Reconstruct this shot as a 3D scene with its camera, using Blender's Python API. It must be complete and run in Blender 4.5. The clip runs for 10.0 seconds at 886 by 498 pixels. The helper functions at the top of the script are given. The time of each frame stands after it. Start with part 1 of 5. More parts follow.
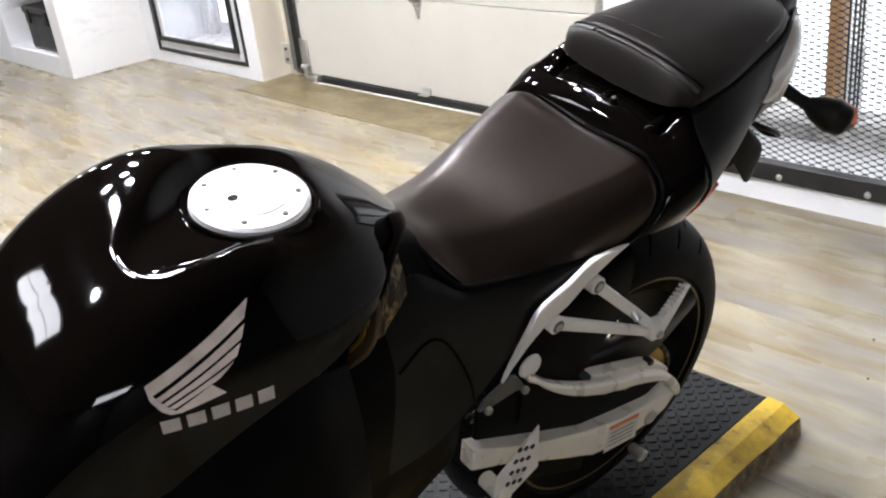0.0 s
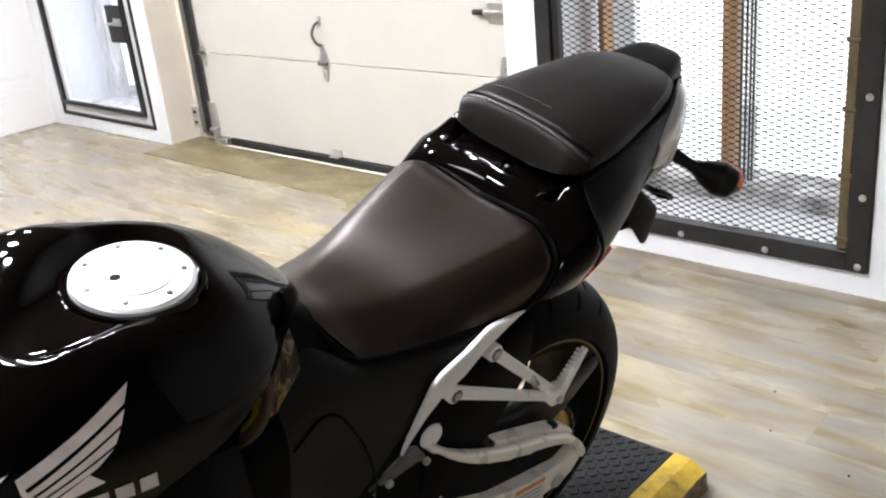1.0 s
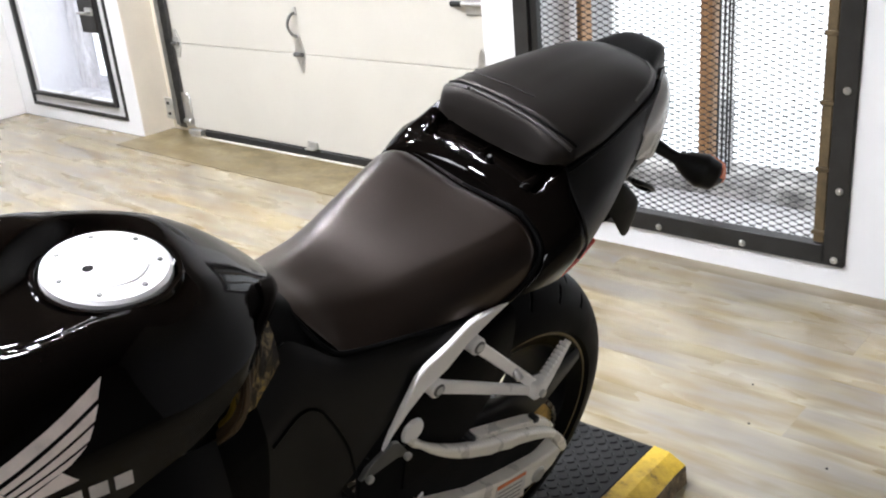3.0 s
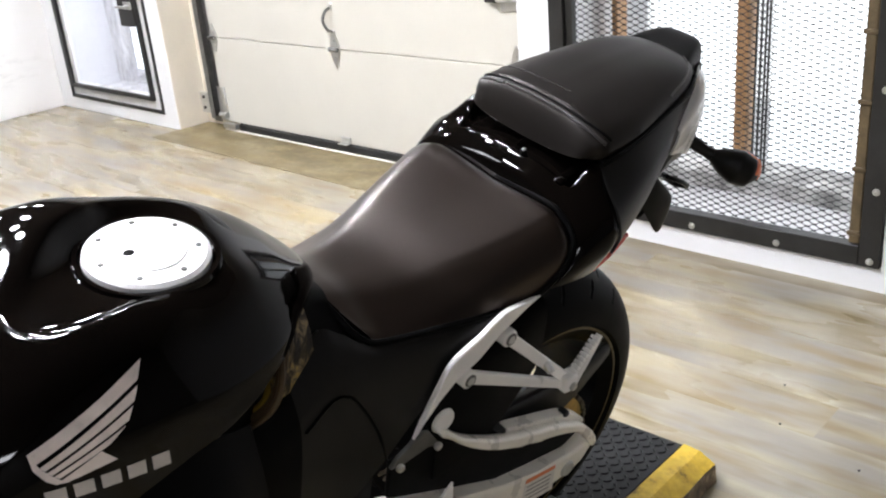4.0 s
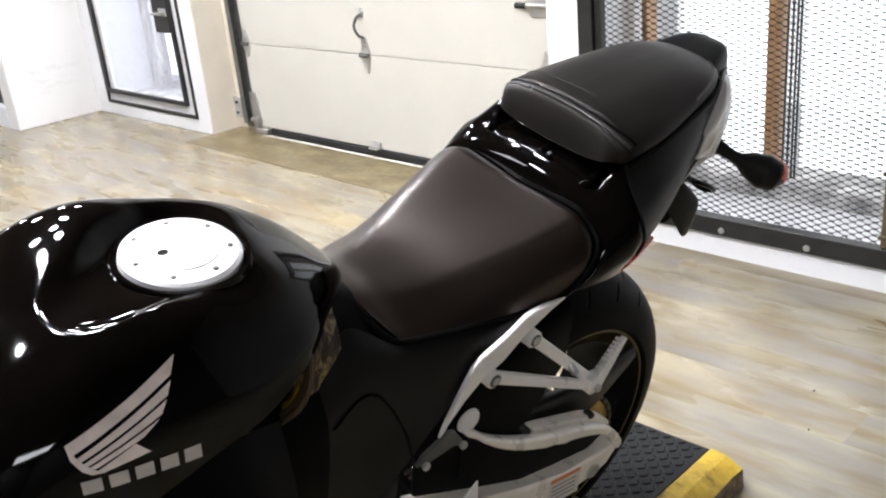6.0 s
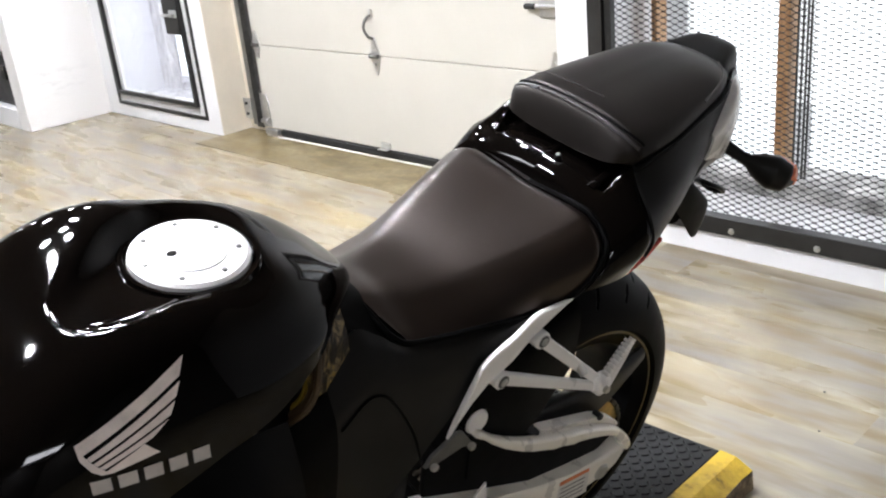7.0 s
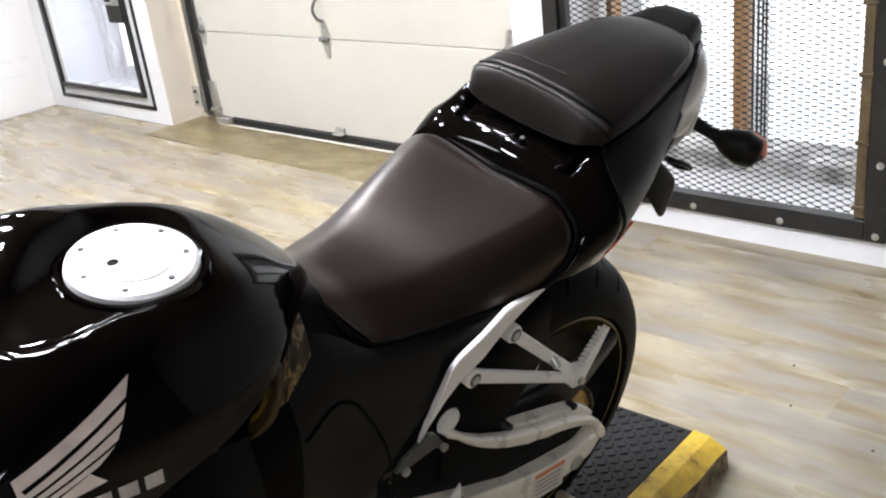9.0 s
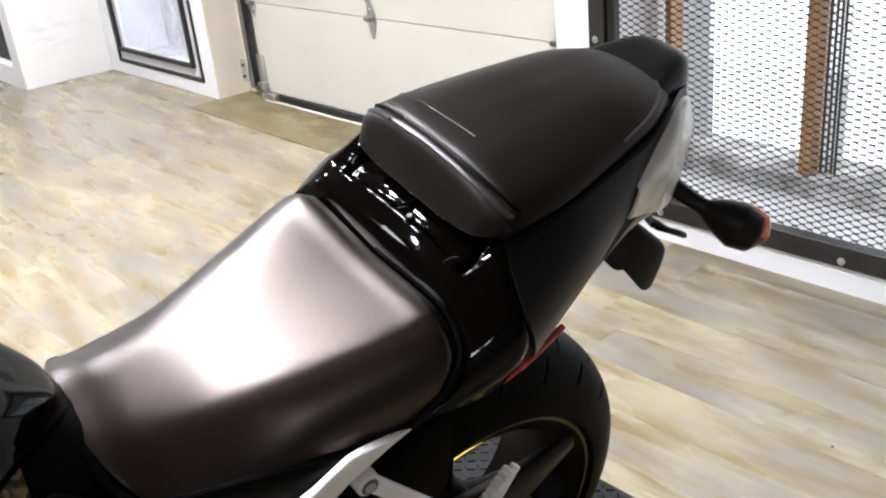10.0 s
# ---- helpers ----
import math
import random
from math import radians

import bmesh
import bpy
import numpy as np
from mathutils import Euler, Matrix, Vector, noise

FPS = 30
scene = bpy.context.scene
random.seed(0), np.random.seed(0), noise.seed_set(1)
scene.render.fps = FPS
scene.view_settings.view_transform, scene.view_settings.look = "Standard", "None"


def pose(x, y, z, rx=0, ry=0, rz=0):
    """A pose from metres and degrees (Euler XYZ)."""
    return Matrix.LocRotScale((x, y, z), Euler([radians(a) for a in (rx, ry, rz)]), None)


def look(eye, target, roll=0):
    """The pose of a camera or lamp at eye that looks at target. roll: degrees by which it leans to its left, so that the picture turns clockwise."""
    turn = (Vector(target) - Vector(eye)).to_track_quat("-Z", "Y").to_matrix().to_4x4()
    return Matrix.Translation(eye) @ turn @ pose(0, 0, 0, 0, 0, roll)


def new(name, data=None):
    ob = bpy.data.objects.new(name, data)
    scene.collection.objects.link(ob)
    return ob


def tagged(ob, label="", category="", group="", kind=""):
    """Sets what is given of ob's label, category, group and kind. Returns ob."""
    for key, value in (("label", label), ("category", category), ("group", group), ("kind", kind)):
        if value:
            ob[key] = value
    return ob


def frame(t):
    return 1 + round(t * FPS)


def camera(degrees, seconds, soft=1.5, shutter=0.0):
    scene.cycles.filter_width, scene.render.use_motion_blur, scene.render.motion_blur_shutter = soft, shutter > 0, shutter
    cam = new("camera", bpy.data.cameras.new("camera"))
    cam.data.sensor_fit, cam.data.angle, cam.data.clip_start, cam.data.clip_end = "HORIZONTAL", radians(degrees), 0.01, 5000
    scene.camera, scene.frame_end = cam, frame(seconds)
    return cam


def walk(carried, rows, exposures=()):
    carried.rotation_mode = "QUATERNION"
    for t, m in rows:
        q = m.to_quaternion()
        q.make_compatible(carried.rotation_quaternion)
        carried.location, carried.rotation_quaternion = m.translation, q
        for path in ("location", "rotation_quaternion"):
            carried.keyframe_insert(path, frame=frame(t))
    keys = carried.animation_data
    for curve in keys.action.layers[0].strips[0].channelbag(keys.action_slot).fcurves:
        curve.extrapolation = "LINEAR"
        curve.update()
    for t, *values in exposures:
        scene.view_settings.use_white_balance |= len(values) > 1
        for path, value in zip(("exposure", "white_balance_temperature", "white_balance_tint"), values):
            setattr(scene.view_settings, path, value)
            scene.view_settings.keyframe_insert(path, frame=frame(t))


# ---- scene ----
cam = camera(49.8, 10.0, soft=2.1)
PATH = [
    (0, (0.163, 0.082, 1.326), (-1.218, 1.263, 0.49), -6.8),
    (0.2, (0.171, 0.096, 1.332), (-1.177, 1.341, 0.536), -6.1),
    (0.5, (0.176, 0.106, 1.338), (-1.13, 1.422, 0.589), -5.5),
    (1, (0.178, 0.112, 1.337), (-1.108, 1.451, 0.592), -5.9),
    (1.5, (0.169, 0.119, 1.332), (-1.091, 1.474, 0.574), -5.6),
    (2, (0.16, 0.123, 1.332), (-1.098, 1.491, 0.591), -5.7),
    (2.5, (0.158, 0.121, 1.329), (-1.083, 1.494, 0.572), -5.2),
    (3.8, (0.157, 0.114, 1.324), (-1.109, 1.459, 0.557), -5.0),
    (4, (0.161, 0.109, 1.323), (-1.129, 1.435, 0.562), -5.1),
    (4.5, (0.165, 0.107, 1.325), (-1.14, 1.421, 0.572), -5.7),
    (5, (0.171, 0.101, 1.328), (-1.149, 1.408, 0.587), -5.9),
    (5.5, (0.176, 0.098, 1.326), (-1.154, 1.394, 0.582), -5.7),
    (7, (0.181, 0.099, 1.327), (-1.172, 1.371, 0.585), -5.8),
    (7.5, (0.172, 0.104, 1.322), (-1.182, 1.374, 0.578), -6.1),
    (8, (0.161, 0.112, 1.321), (-1.187, 1.397, 0.591), -5.8),
    (8.5, (0.145, 0.107, 1.322), (-1.17, 1.425, 0.591), -5.4),
    (9, (0.131, 0.142, 1.317), (-1.152, 1.458, 0.529), -7.1),
    (9.2, (0.155, 0.188, 1.333), (-1.184, 1.491, 0.619), -5.1),
    (9.5, (0.17, 0.299, 1.341), (-1.161, 1.607, 0.619), -3.4),
    (9.7, (0.146, 0.382, 1.337), (-1.214, 1.645, 0.593), -4.3),
    (10, (0.068, 0.552, 1.301), (-1.335, 1.711, 0.473), -5.9),
]
walk(cam, [(t, look(eye, target, roll)) for t, eye, target, roll in PATH], exposures=((0, -0.06), (0.5, -0.02), (1.0, 0.0), (9.5, 0.0), (10.0, -0.05)))

# ---------------------------------------------------------------- light
LAMP = 0.88
SPOTS = [(-1.55, 0.25), (-1.6, 0.65), (-1.95, 0.3), (-2.0, 0.7), (-2.3, 1.1), (-3.2, 0.8), (-3.4, 1.9),
         (-4.4, 1.9), (-5.6, 1.2), (-7.0, 1.2), (-1.9, -0.7)]
world = bpy.data.worlds.new("sky")
scene.world = world
world.use_nodes = True
wn = world.node_tree
sky = wn.nodes.new("ShaderNodeTexSky")
sky.sky_type = "NISHITA"
sky.sun_disc = False
sky.sun_elevation, sky.sun_rotation = radians(38), radians(20)
wn.nodes["Background"].inputs["Strength"].default_value = 0.08
wn.links.new(sky.outputs[0], wn.nodes["Background"].inputs[0])

# ---------------------------------------------------------------- materials


class Mat:
    """A small builder round one procedural material."""

    def __init__(self, name, color=(0.5, 0.5, 0.5), rough=0.5, metal=0.0, spec=0.5):
        self.m = bpy.data.materials.new(name)
        self.m.use_nodes = True
        self.t = self.m.node_tree
        self.b = self.t.nodes["Principled BSDF"]
        self.b.inputs["Base Color"].default_value = (*color, 1)
        self.b.inputs["Roughness"].default_value = rough
        self.b.inputs["Metallic"].default_value = metal
        self.b.inputs["Specular IOR Level"].default_value = spec
        self.coord = self.node("ShaderNodeTexCoord").outputs["Object"]

    def node(self, kind, **kw):
        n = self.t.nodes.new(kind)
        for k, v in kw.items():
            n.inputs[k].default_value = v
        return n

    def link(self, a, b):
        self.t.links.new(a, b)

    def scaled(self, sx, sy, sz, source=None):
        n = self.node("ShaderNodeMapping")
        n.inputs["Scale"].default_value = (sx, sy, sz)
        self.link(source or self.coord, n.inputs["Vector"])
        return n.outputs[0]

    def noise(self, scale, detail=4, rough=0.55, vec=None, distort=0.0):
        n = self.node("ShaderNodeTexNoise", Scale=scale, Detail=detail, Roughness=rough, Distortion=distort)
        self.link(vec or self.coord, n.inputs["Vector"])
        return n.outputs["Fac"]

    def ramp(self, fac, stops):
        n = self.t.nodes.new("ShaderNodeValToRGB")
        el = n.color_ramp.elements
        while len(el) < len(stops):
            el.new(0.5)
        for e, (p, c) in zip(el, stops):
            e.position = p
            e.color = (*c, 1) if len(c) == 3 else c
        self.link(fac, n.inputs[0])
        return n.outputs[0]

    def span(self, fac, lo, hi, a=0.0, b=1.0):
        n = self.node("ShaderNodeMapRange")
        for i, v in zip(("From Min", "From Max", "To Min", "To Max"), (lo, hi, a, b)):
            n.inputs[i].default_value = v
        self.link(fac, n.inputs["Value"])
        return n.outputs[0]

    def mix(self, fac, a, b, blend="MIX"):
        n = self.t.nodes.new("ShaderNodeMix")
        n.data_type, n.blend_type = "RGBA", blend
        for s, v in ((n.inputs[0], fac), (n.inputs[6], a), (n.inputs[7], b)):
            if hasattr(v, "is_linked"):
                self.link(v, s)
            elif isinstance(v, tuple):
                s.default_value = (*v, 1)
            else:
                s.default_value = v
        return n.outputs[2]

    def color(self, sock):
        self.link(sock, self.b.inputs["Base Color"])
        return self

    def rough(self, sock):
        self.link(sock, self.b.inputs["Roughness"])
        return self

    def bump(self, sock, strength=0.2, dist=0.002):
        n = self.node("ShaderNodeBump", Strength=strength, Distance=dist)
        self.link(sock, n.inputs["Height"])
        self.link(n.outputs[0], self.b.inputs["Normal"])
        return self

    def coat(self, w=1.0, r=0.03):
        self.b.inputs["Coat Weight"].default_value = w
        self.b.inputs["Coat Roughness"].default_value = r
        return self


def simple(name, color, rough=0.5, metal=0.0, var=0.25, scale=9.0, bump=0.0, bscale=300.0, spec=0.5, rvar=0.08):
    """Plain surface with a little wear: two scales of variation in tone and gloss."""
    k = Mat(name, color, rough, metal, spec)
    big, small = k.noise(scale), k.noise(scale * 14, 3)
    lo = tuple(c * (1 - var) for c in color)
    hi = tuple(min(1, c * (1 + var * 0.6)) for c in color)
    c1 = k.mix(k.span(big, 0.3, 0.7), lo, hi)
    k.color(k.mix(k.span(small, 0.35, 0.75, 0, var), c1, tuple(c * 0.6 for c in color)))
    k.rough(k.span(big, 0.3, 0.7, max(0.02, rough - rvar), rough + rvar))
    if bump:
        k.bump(k.noise(bscale, 2), bump, 0.001)
    return k.m


PAINT = Mat("gloss_black_paint", (0.0018, 0.0014, 0.0012), 0.5, 0, 0.0).coat(0.95, 0.05)
PAINT.b.inputs["Coat IOR"].default_value = 1.3
PAINT.rough(PAINT.span(PAINT.noise(7), 0.3, 0.7, 0.4, 0.6))
PAINT = PAINT.m


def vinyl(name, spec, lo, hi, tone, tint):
    """Grained black seat vinyl; the rider's, worn smooth, has warm reflected light tinted in, the pad's is dimmed."""
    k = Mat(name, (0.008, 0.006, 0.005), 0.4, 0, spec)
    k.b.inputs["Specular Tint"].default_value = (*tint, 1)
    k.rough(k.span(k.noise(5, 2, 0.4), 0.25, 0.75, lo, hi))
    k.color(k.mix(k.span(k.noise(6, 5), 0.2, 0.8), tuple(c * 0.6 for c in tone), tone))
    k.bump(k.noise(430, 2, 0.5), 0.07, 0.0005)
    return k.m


VINYL = vinyl("worn_bright_seat_vinyl", 0.77, 0.27, 0.34, (0.005, 0.0033, 0.0024), (1.0, 0.84, 0.75))
PADVINYL = vinyl("grained_dim_pad_vinyl", 0.27, 0.38, 0.46, (0.0075, 0.0062, 0.0054), (1.0, 0.92, 0.86))
PLASTIC = simple("matte_black_plastic", (0.008, 0.0078, 0.0075), 0.4, 0, 0.3, 12, 0.12, 900, spec=0.24)
DARK = simple("black_metal", (0.003, 0.003, 0.003), 0.4, 0.0, 0.4, 20, 0.1, 300, spec=0.05)
CHAINMAT = simple("dirty_chain_steel", (0.05, 0.04, 0.025), 0.4, 0.6, 0.5, 90)
STITCH = simple("seat_seam_piping", (0.03, 0.027, 0.025), 0.42, 0, 0.2, 40, spec=0.5)
SILVER = simple("silver_painted_alloy", (0.92, 0.9, 0.87), 0.34, 0.1, 0.06, 18, 0.05, 500)
ALLOY = simple("cast_alloy", (0.9, 0.86, 0.77), 0.32, 0.12, 0.05, 25, 0.08, 700)
CAPMETAL = simple("satin_cap_metal", (0.88, 0.875, 0.87), 0.5, 0.35, 0.04, 30, 0.03, 800)
CHROME = simple("zinc_plated_steel", (0.62, 0.62, 0.6), 0.36, 0.85, 0.15, 22)
WHITE_PANEL = simple("pearl_white_plastic", (0.82, 0.81, 0.78), 0.25, 0, 0.08, 12)
RUBBER = simple("tyre_rubber", (0.0038, 0.0037, 0.0036), 0.5, 0, 0.35, 14, 0.15, 250, spec=0.04)
GOLD = simple("gold_anodised_steel", (0.55, 0.36, 0.1), 0.35, 0.75, 0.35, 70)
PINSTRIPE = simple("gold_rim_stripe", (0.15, 0.11, 0.04), 0.4, 0.2, 0.2, 40)
AMBER = simple("amber_lens", (0.75, 0.16, 0.06), 0.2, 0, 0.15, 40)
RED = simple("red_reflector", (0.55, 0.05, 0.03), 0.22, 0, 0.15, 40)
LABEL_WHITE = simple("label_white", (0.75, 0.73, 0.68), 0.5, 0, 0.1, 60)
LABEL_ORANGE = simple("label_orange", (0.8, 0.22, 0.06), 0.5, 0, 0.1, 60)
LABEL_GREY = simple("label_print", (0.25, 0.24, 0.22), 0.5, 0, 0.1, 60)
EMBLEM = simple("silver_emblem", (0.93, 0.83, 0.77), 0.35, 0.0, 0.12, 50)
LETTERING = simple("grey_emblem_bar", (0.6, 0.57, 0.55), 0.4, 0.15, 0.15, 50)
WIRE_BROWN = simple("brown_wire_sleeve", (0.06, 0.036, 0.014), 0.45, 0, 0.3, 40)
SATIN = simple("satin_black_plastic", (0.008, 0.008, 0.008), 0.38, 0, 0.3, 12, 0.1, 900, spec=0.11)
GREYPLAST = simple("dark_grey_plastic", (0.11, 0.108, 0.105), 0.35, 0, 0.2, 12, 0.1, 900, spec=0.4)
FRAMEMAT = simple("satin_black_frame_paint", (0.008, 0.0078, 0.0074), 0.4, 0, 0.25, 12, 0.1, 900, spec=0.24)
GAPSHEET = Mat("mottled_brown_gold", (0.07, 0.045, 0.02), 0.4, 0.3)
GAPSHEET.color(GAPSHEET.ramp(GAPSHEET.noise(38, 5, 0.65, GAPSHEET.scaled(1, 1, 0.7), 1.2), [(0.42, (0.004, 0.003, 0.002)), (0.49, (0.045, 0.03, 0.012)), (0.55, (0.2, 0.155, 0.085)), (0.62, (0.4, 0.27, 0.06))]))
GAPSHEET.bump(GAPSHEET.noise(50, 4), 0.6, 0.004)
GAPSHEET = GAPSHEET.m
WIRE_YELLOW = simple("yellow_wire", (0.3, 0.2, 0.02), 0.45, 0, 0.2, 40)

WALL = Mat("white_wall_paint", (0.8, 0.79, 0.77), 0.6)
WALL.color(WALL.mix(WALL.span(WALL.noise(2.2, 6), 0.45, 0.8, 0, 0.35), (0.785, 0.79, 0.795), (0.68, 0.685, 0.69)))
WALL.bump(WALL.noise(160, 4), 0.04, 0.001)
WALL = WALL.m
SCUFF = Mat("scuffed_white_paint", (0.8, 0.79, 0.77), 0.6)
dist = SCUFF.node("ShaderNodeVectorMath")
dist.operation = "DISTANCE"
SCUFF.link(SCUFF.scaled(1.0, 1.0, 2.2), dist.inputs[0])
dist.inputs[1].default_value = (-5.945, 2.62, 0.30 * 2.2)
near_it = SCUFF.span(dist.outputs["Value"], 0.03, 0.3, 1.0, 0.0)
marks = SCUFF.node("ShaderNodeMath")
marks.operation = "MULTIPLY"
SCUFF.link(near_it, marks.inputs[0])
SCUFF.link(SCUFF.span(SCUFF.noise(14, 5, 0.65, SCUFF.scaled(1, 0.5, 1.6)), 0.5, 0.68), marks.inputs[1])
SCUFF.color(SCUFF.mix(SCUFF.span(marks.outputs[0], 0, 1, 0, 0.6), (0.81, 0.8, 0.78), (0.5, 0.49, 0.48)))
SCUFF.bump(SCUFF.noise(160, 4), 0.04, 0.001)
SCUFF = SCUFF.m
REVEAL = simple("cream_wall_paint", (0.74, 0.68, 0.57), 0.6, 0, 0.07, 5, 0.1, 150)
CEILING = Mat("brown_timber_ceiling", (0.15, 0.1, 0.07), 0.6)
CEILING.color(CEILING.ramp(CEILING.noise(5, 5, 0.6, CEILING.scaled(0.5, 6, 1)), [(0.3, (0.075, 0.05, 0.034)), (0.7, (0.14, 0.098, 0.07))]))
CEILING = CEILING.m
FITTING = simple("white_lamp_enamel", (0.7, 0.69, 0.67), 0.5, 0, 0.06, 12)
# two unseen walls, coloured dark so the glossy parts reflect little
GREYWALL = simple("unseen_grey_wall", (0.11, 0.105, 0.1), 0.7, 0, 0.15, 3, 0.1, 120)
DARKWALL = simple("unseen_dark_wall", (0.035, 0.032, 0.03), 0.7, 0, 0.2, 3, 0.1, 120)
DOORMAT = simple("door_panel_enamel", (0.58, 0.562, 0.5), 0.42, 0, 0.03, 4, 0.06, 220)
SEAL = simple("black_rubber_seal", (0.012, 0.012, 0.012), 0.6, 0, 0.3, 30)
STEEL = simple("black_steel_frame", (0.024, 0.0235, 0.0225), 0.45, 0.3, 0.4, 14, 0.12, 200)
RUST = simple("worn_brown_steel", (0.12, 0.085, 0.042), 0.6, 0.2, 0.5, 16, 0.2, 180)
TRACK = simple("galvanised_track", (0.2, 0.2, 0.19), 0.4, 0.7, 0.3, 25)
# gate mesh colour lightened to lavender, daylight haze put into it
FINEMESH = simple("haze_grey_mesh", (0.5, 0.5, 0.56), 0.5, 0.2, 0.2, 30)
MESHMAT = simple("black_expanded_metal", (0.02, 0.02, 0.02), 0.5, 0.3, 0.3, 30)
SILL = Mat("dirty_sill", (0.6, 0.59, 0.57), 0.7)
SILL.color(SILL.ramp(SILL.noise(7, 6, 0.7), [(0.32, (0.14, 0.135, 0.13)), (0.47, (0.42, 0.41, 0.39)), (0.6, (0.72, 0.71, 0.69))]))
SILL.bump(SILL.noise(60), 0.2, 0.003)
SILL = SILL.m
FLAKE = Mat("flaking_white_paint", (0.6, 0.59, 0.57), 0.7)
FLAKE.color(FLAKE.ramp(FLAKE.noise(9, 6, 0.7, FLAKE.scaled(4, 4, 0.8)), [(0.35, (0.2, 0.19, 0.17)), (0.5, (0.5, 0.49, 0.46)), (0.65, (0.74, 0.73, 0.71))]))
FLAKE = FLAKE.m
WHITE_SILL = simple("white_sill_paint", (0.78, 0.78, 0.78), 0.55, 0, 0.1, 8, 0.1, 120)
BOX = simple("black_case_plastic", (0.02, 0.02, 0.021), 0.45, 0, 0.3, 15, 0.1, 200)
BLUE = simple("blue_plastic", (0.05, 0.1, 0.3), 0.4, 0, 0.2, 15)

WOODPOST = Mat("reddish_wood_post", (0.36, 0.17, 0.08), 0.55)
WOODPOST.color(WOODPOST.ramp(WOODPOST.noise(6, 6, 0.6, WOODPOST.scaled(14, 14, 1.2)), [(0.3, (0.34, 0.175, 0.075)), (0.7, (0.52, 0.3, 0.14))]))
WOODPOST.bump(WOODPOST.noise(8, 5, 0.6, WOODPOST.scaled(20, 20, 1.2)), 0.25, 0.002)
WOODPOST = WOODPOST.m


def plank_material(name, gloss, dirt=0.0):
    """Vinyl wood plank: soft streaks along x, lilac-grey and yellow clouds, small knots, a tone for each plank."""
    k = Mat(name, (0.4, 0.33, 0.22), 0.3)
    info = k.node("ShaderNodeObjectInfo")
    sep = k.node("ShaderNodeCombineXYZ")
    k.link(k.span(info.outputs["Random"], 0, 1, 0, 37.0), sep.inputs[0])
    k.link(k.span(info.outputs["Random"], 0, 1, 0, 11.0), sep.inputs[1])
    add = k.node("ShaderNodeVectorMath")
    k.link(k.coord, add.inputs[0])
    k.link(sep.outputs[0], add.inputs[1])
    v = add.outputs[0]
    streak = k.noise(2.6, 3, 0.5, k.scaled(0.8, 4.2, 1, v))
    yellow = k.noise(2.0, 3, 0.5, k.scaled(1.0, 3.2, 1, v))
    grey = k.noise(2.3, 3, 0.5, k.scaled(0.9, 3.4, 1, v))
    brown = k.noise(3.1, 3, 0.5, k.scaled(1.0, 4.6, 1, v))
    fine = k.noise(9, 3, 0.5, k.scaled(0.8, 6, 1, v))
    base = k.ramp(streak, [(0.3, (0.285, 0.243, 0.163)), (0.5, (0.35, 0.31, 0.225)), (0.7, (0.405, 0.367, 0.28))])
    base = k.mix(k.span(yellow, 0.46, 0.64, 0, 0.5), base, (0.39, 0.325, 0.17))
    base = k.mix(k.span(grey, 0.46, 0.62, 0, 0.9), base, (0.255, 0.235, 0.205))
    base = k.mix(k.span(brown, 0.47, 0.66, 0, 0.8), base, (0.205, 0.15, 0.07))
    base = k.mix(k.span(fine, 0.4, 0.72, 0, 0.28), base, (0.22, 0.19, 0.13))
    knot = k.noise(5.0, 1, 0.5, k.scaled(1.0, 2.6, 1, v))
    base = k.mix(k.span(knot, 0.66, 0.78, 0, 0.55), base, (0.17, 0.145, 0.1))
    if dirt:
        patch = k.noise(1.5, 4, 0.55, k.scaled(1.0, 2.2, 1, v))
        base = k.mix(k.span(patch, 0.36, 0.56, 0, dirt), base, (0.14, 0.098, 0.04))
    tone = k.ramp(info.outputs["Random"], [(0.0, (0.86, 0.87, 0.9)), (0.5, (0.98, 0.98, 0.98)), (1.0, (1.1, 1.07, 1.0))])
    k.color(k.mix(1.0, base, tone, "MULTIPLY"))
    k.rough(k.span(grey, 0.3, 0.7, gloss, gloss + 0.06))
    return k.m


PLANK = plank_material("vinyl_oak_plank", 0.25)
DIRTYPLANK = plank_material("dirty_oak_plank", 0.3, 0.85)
THRESH = Mat("dirty_brown_vinyl", (0.16, 0.13, 0.07), 0.45)
THRESH.color(THRESH.mix(THRESH.span(THRESH.noise(7, 5, 0.6, THRESH.scaled(0.7, 1.4, 1)), 0.38, 0.66), (0.13, 0.1, 0.048), THRESH.mix(THRESH.span(THRESH.noise(30, 4, 0.6), 0.4, 0.7), (0.225, 0.178, 0.09), (0.32, 0.262, 0.145))))
THRESH.rough(THRESH.span(THRESH.noise(5, 4), 0.3, 0.7, 0.32, 0.55))
THRESH = THRESH.m
JOINT = simple("floor_joint", (0.2, 0.17, 0.125), 0.6, 0, 0.3, 6)

MATRUB = simple("mat_rubber", (0.018, 0.0185, 0.019), 0.5, 0, 0.35, 9, 0.2, 160, spec=0.25)
MATYEL = Mat("mat_yellow_edge", (0.75, 0.47, 0.02), 0.5)
MATYEL.color(MATYEL.ramp(MATYEL.noise(16, 7, 0.7), [(0.32, (0.12, 0.085, 0.02)), (0.42, (0.48, 0.31, 0.03)), (0.6, (0.68, 0.46, 0.045))]))
MATYEL.bump(MATYEL.noise(70, 3), 0.25, 0.002)
MATYEL = MATYEL.m
MATSIDE = Mat("mat_worn_side", (0.2, 0.15, 0.1), 0.7)
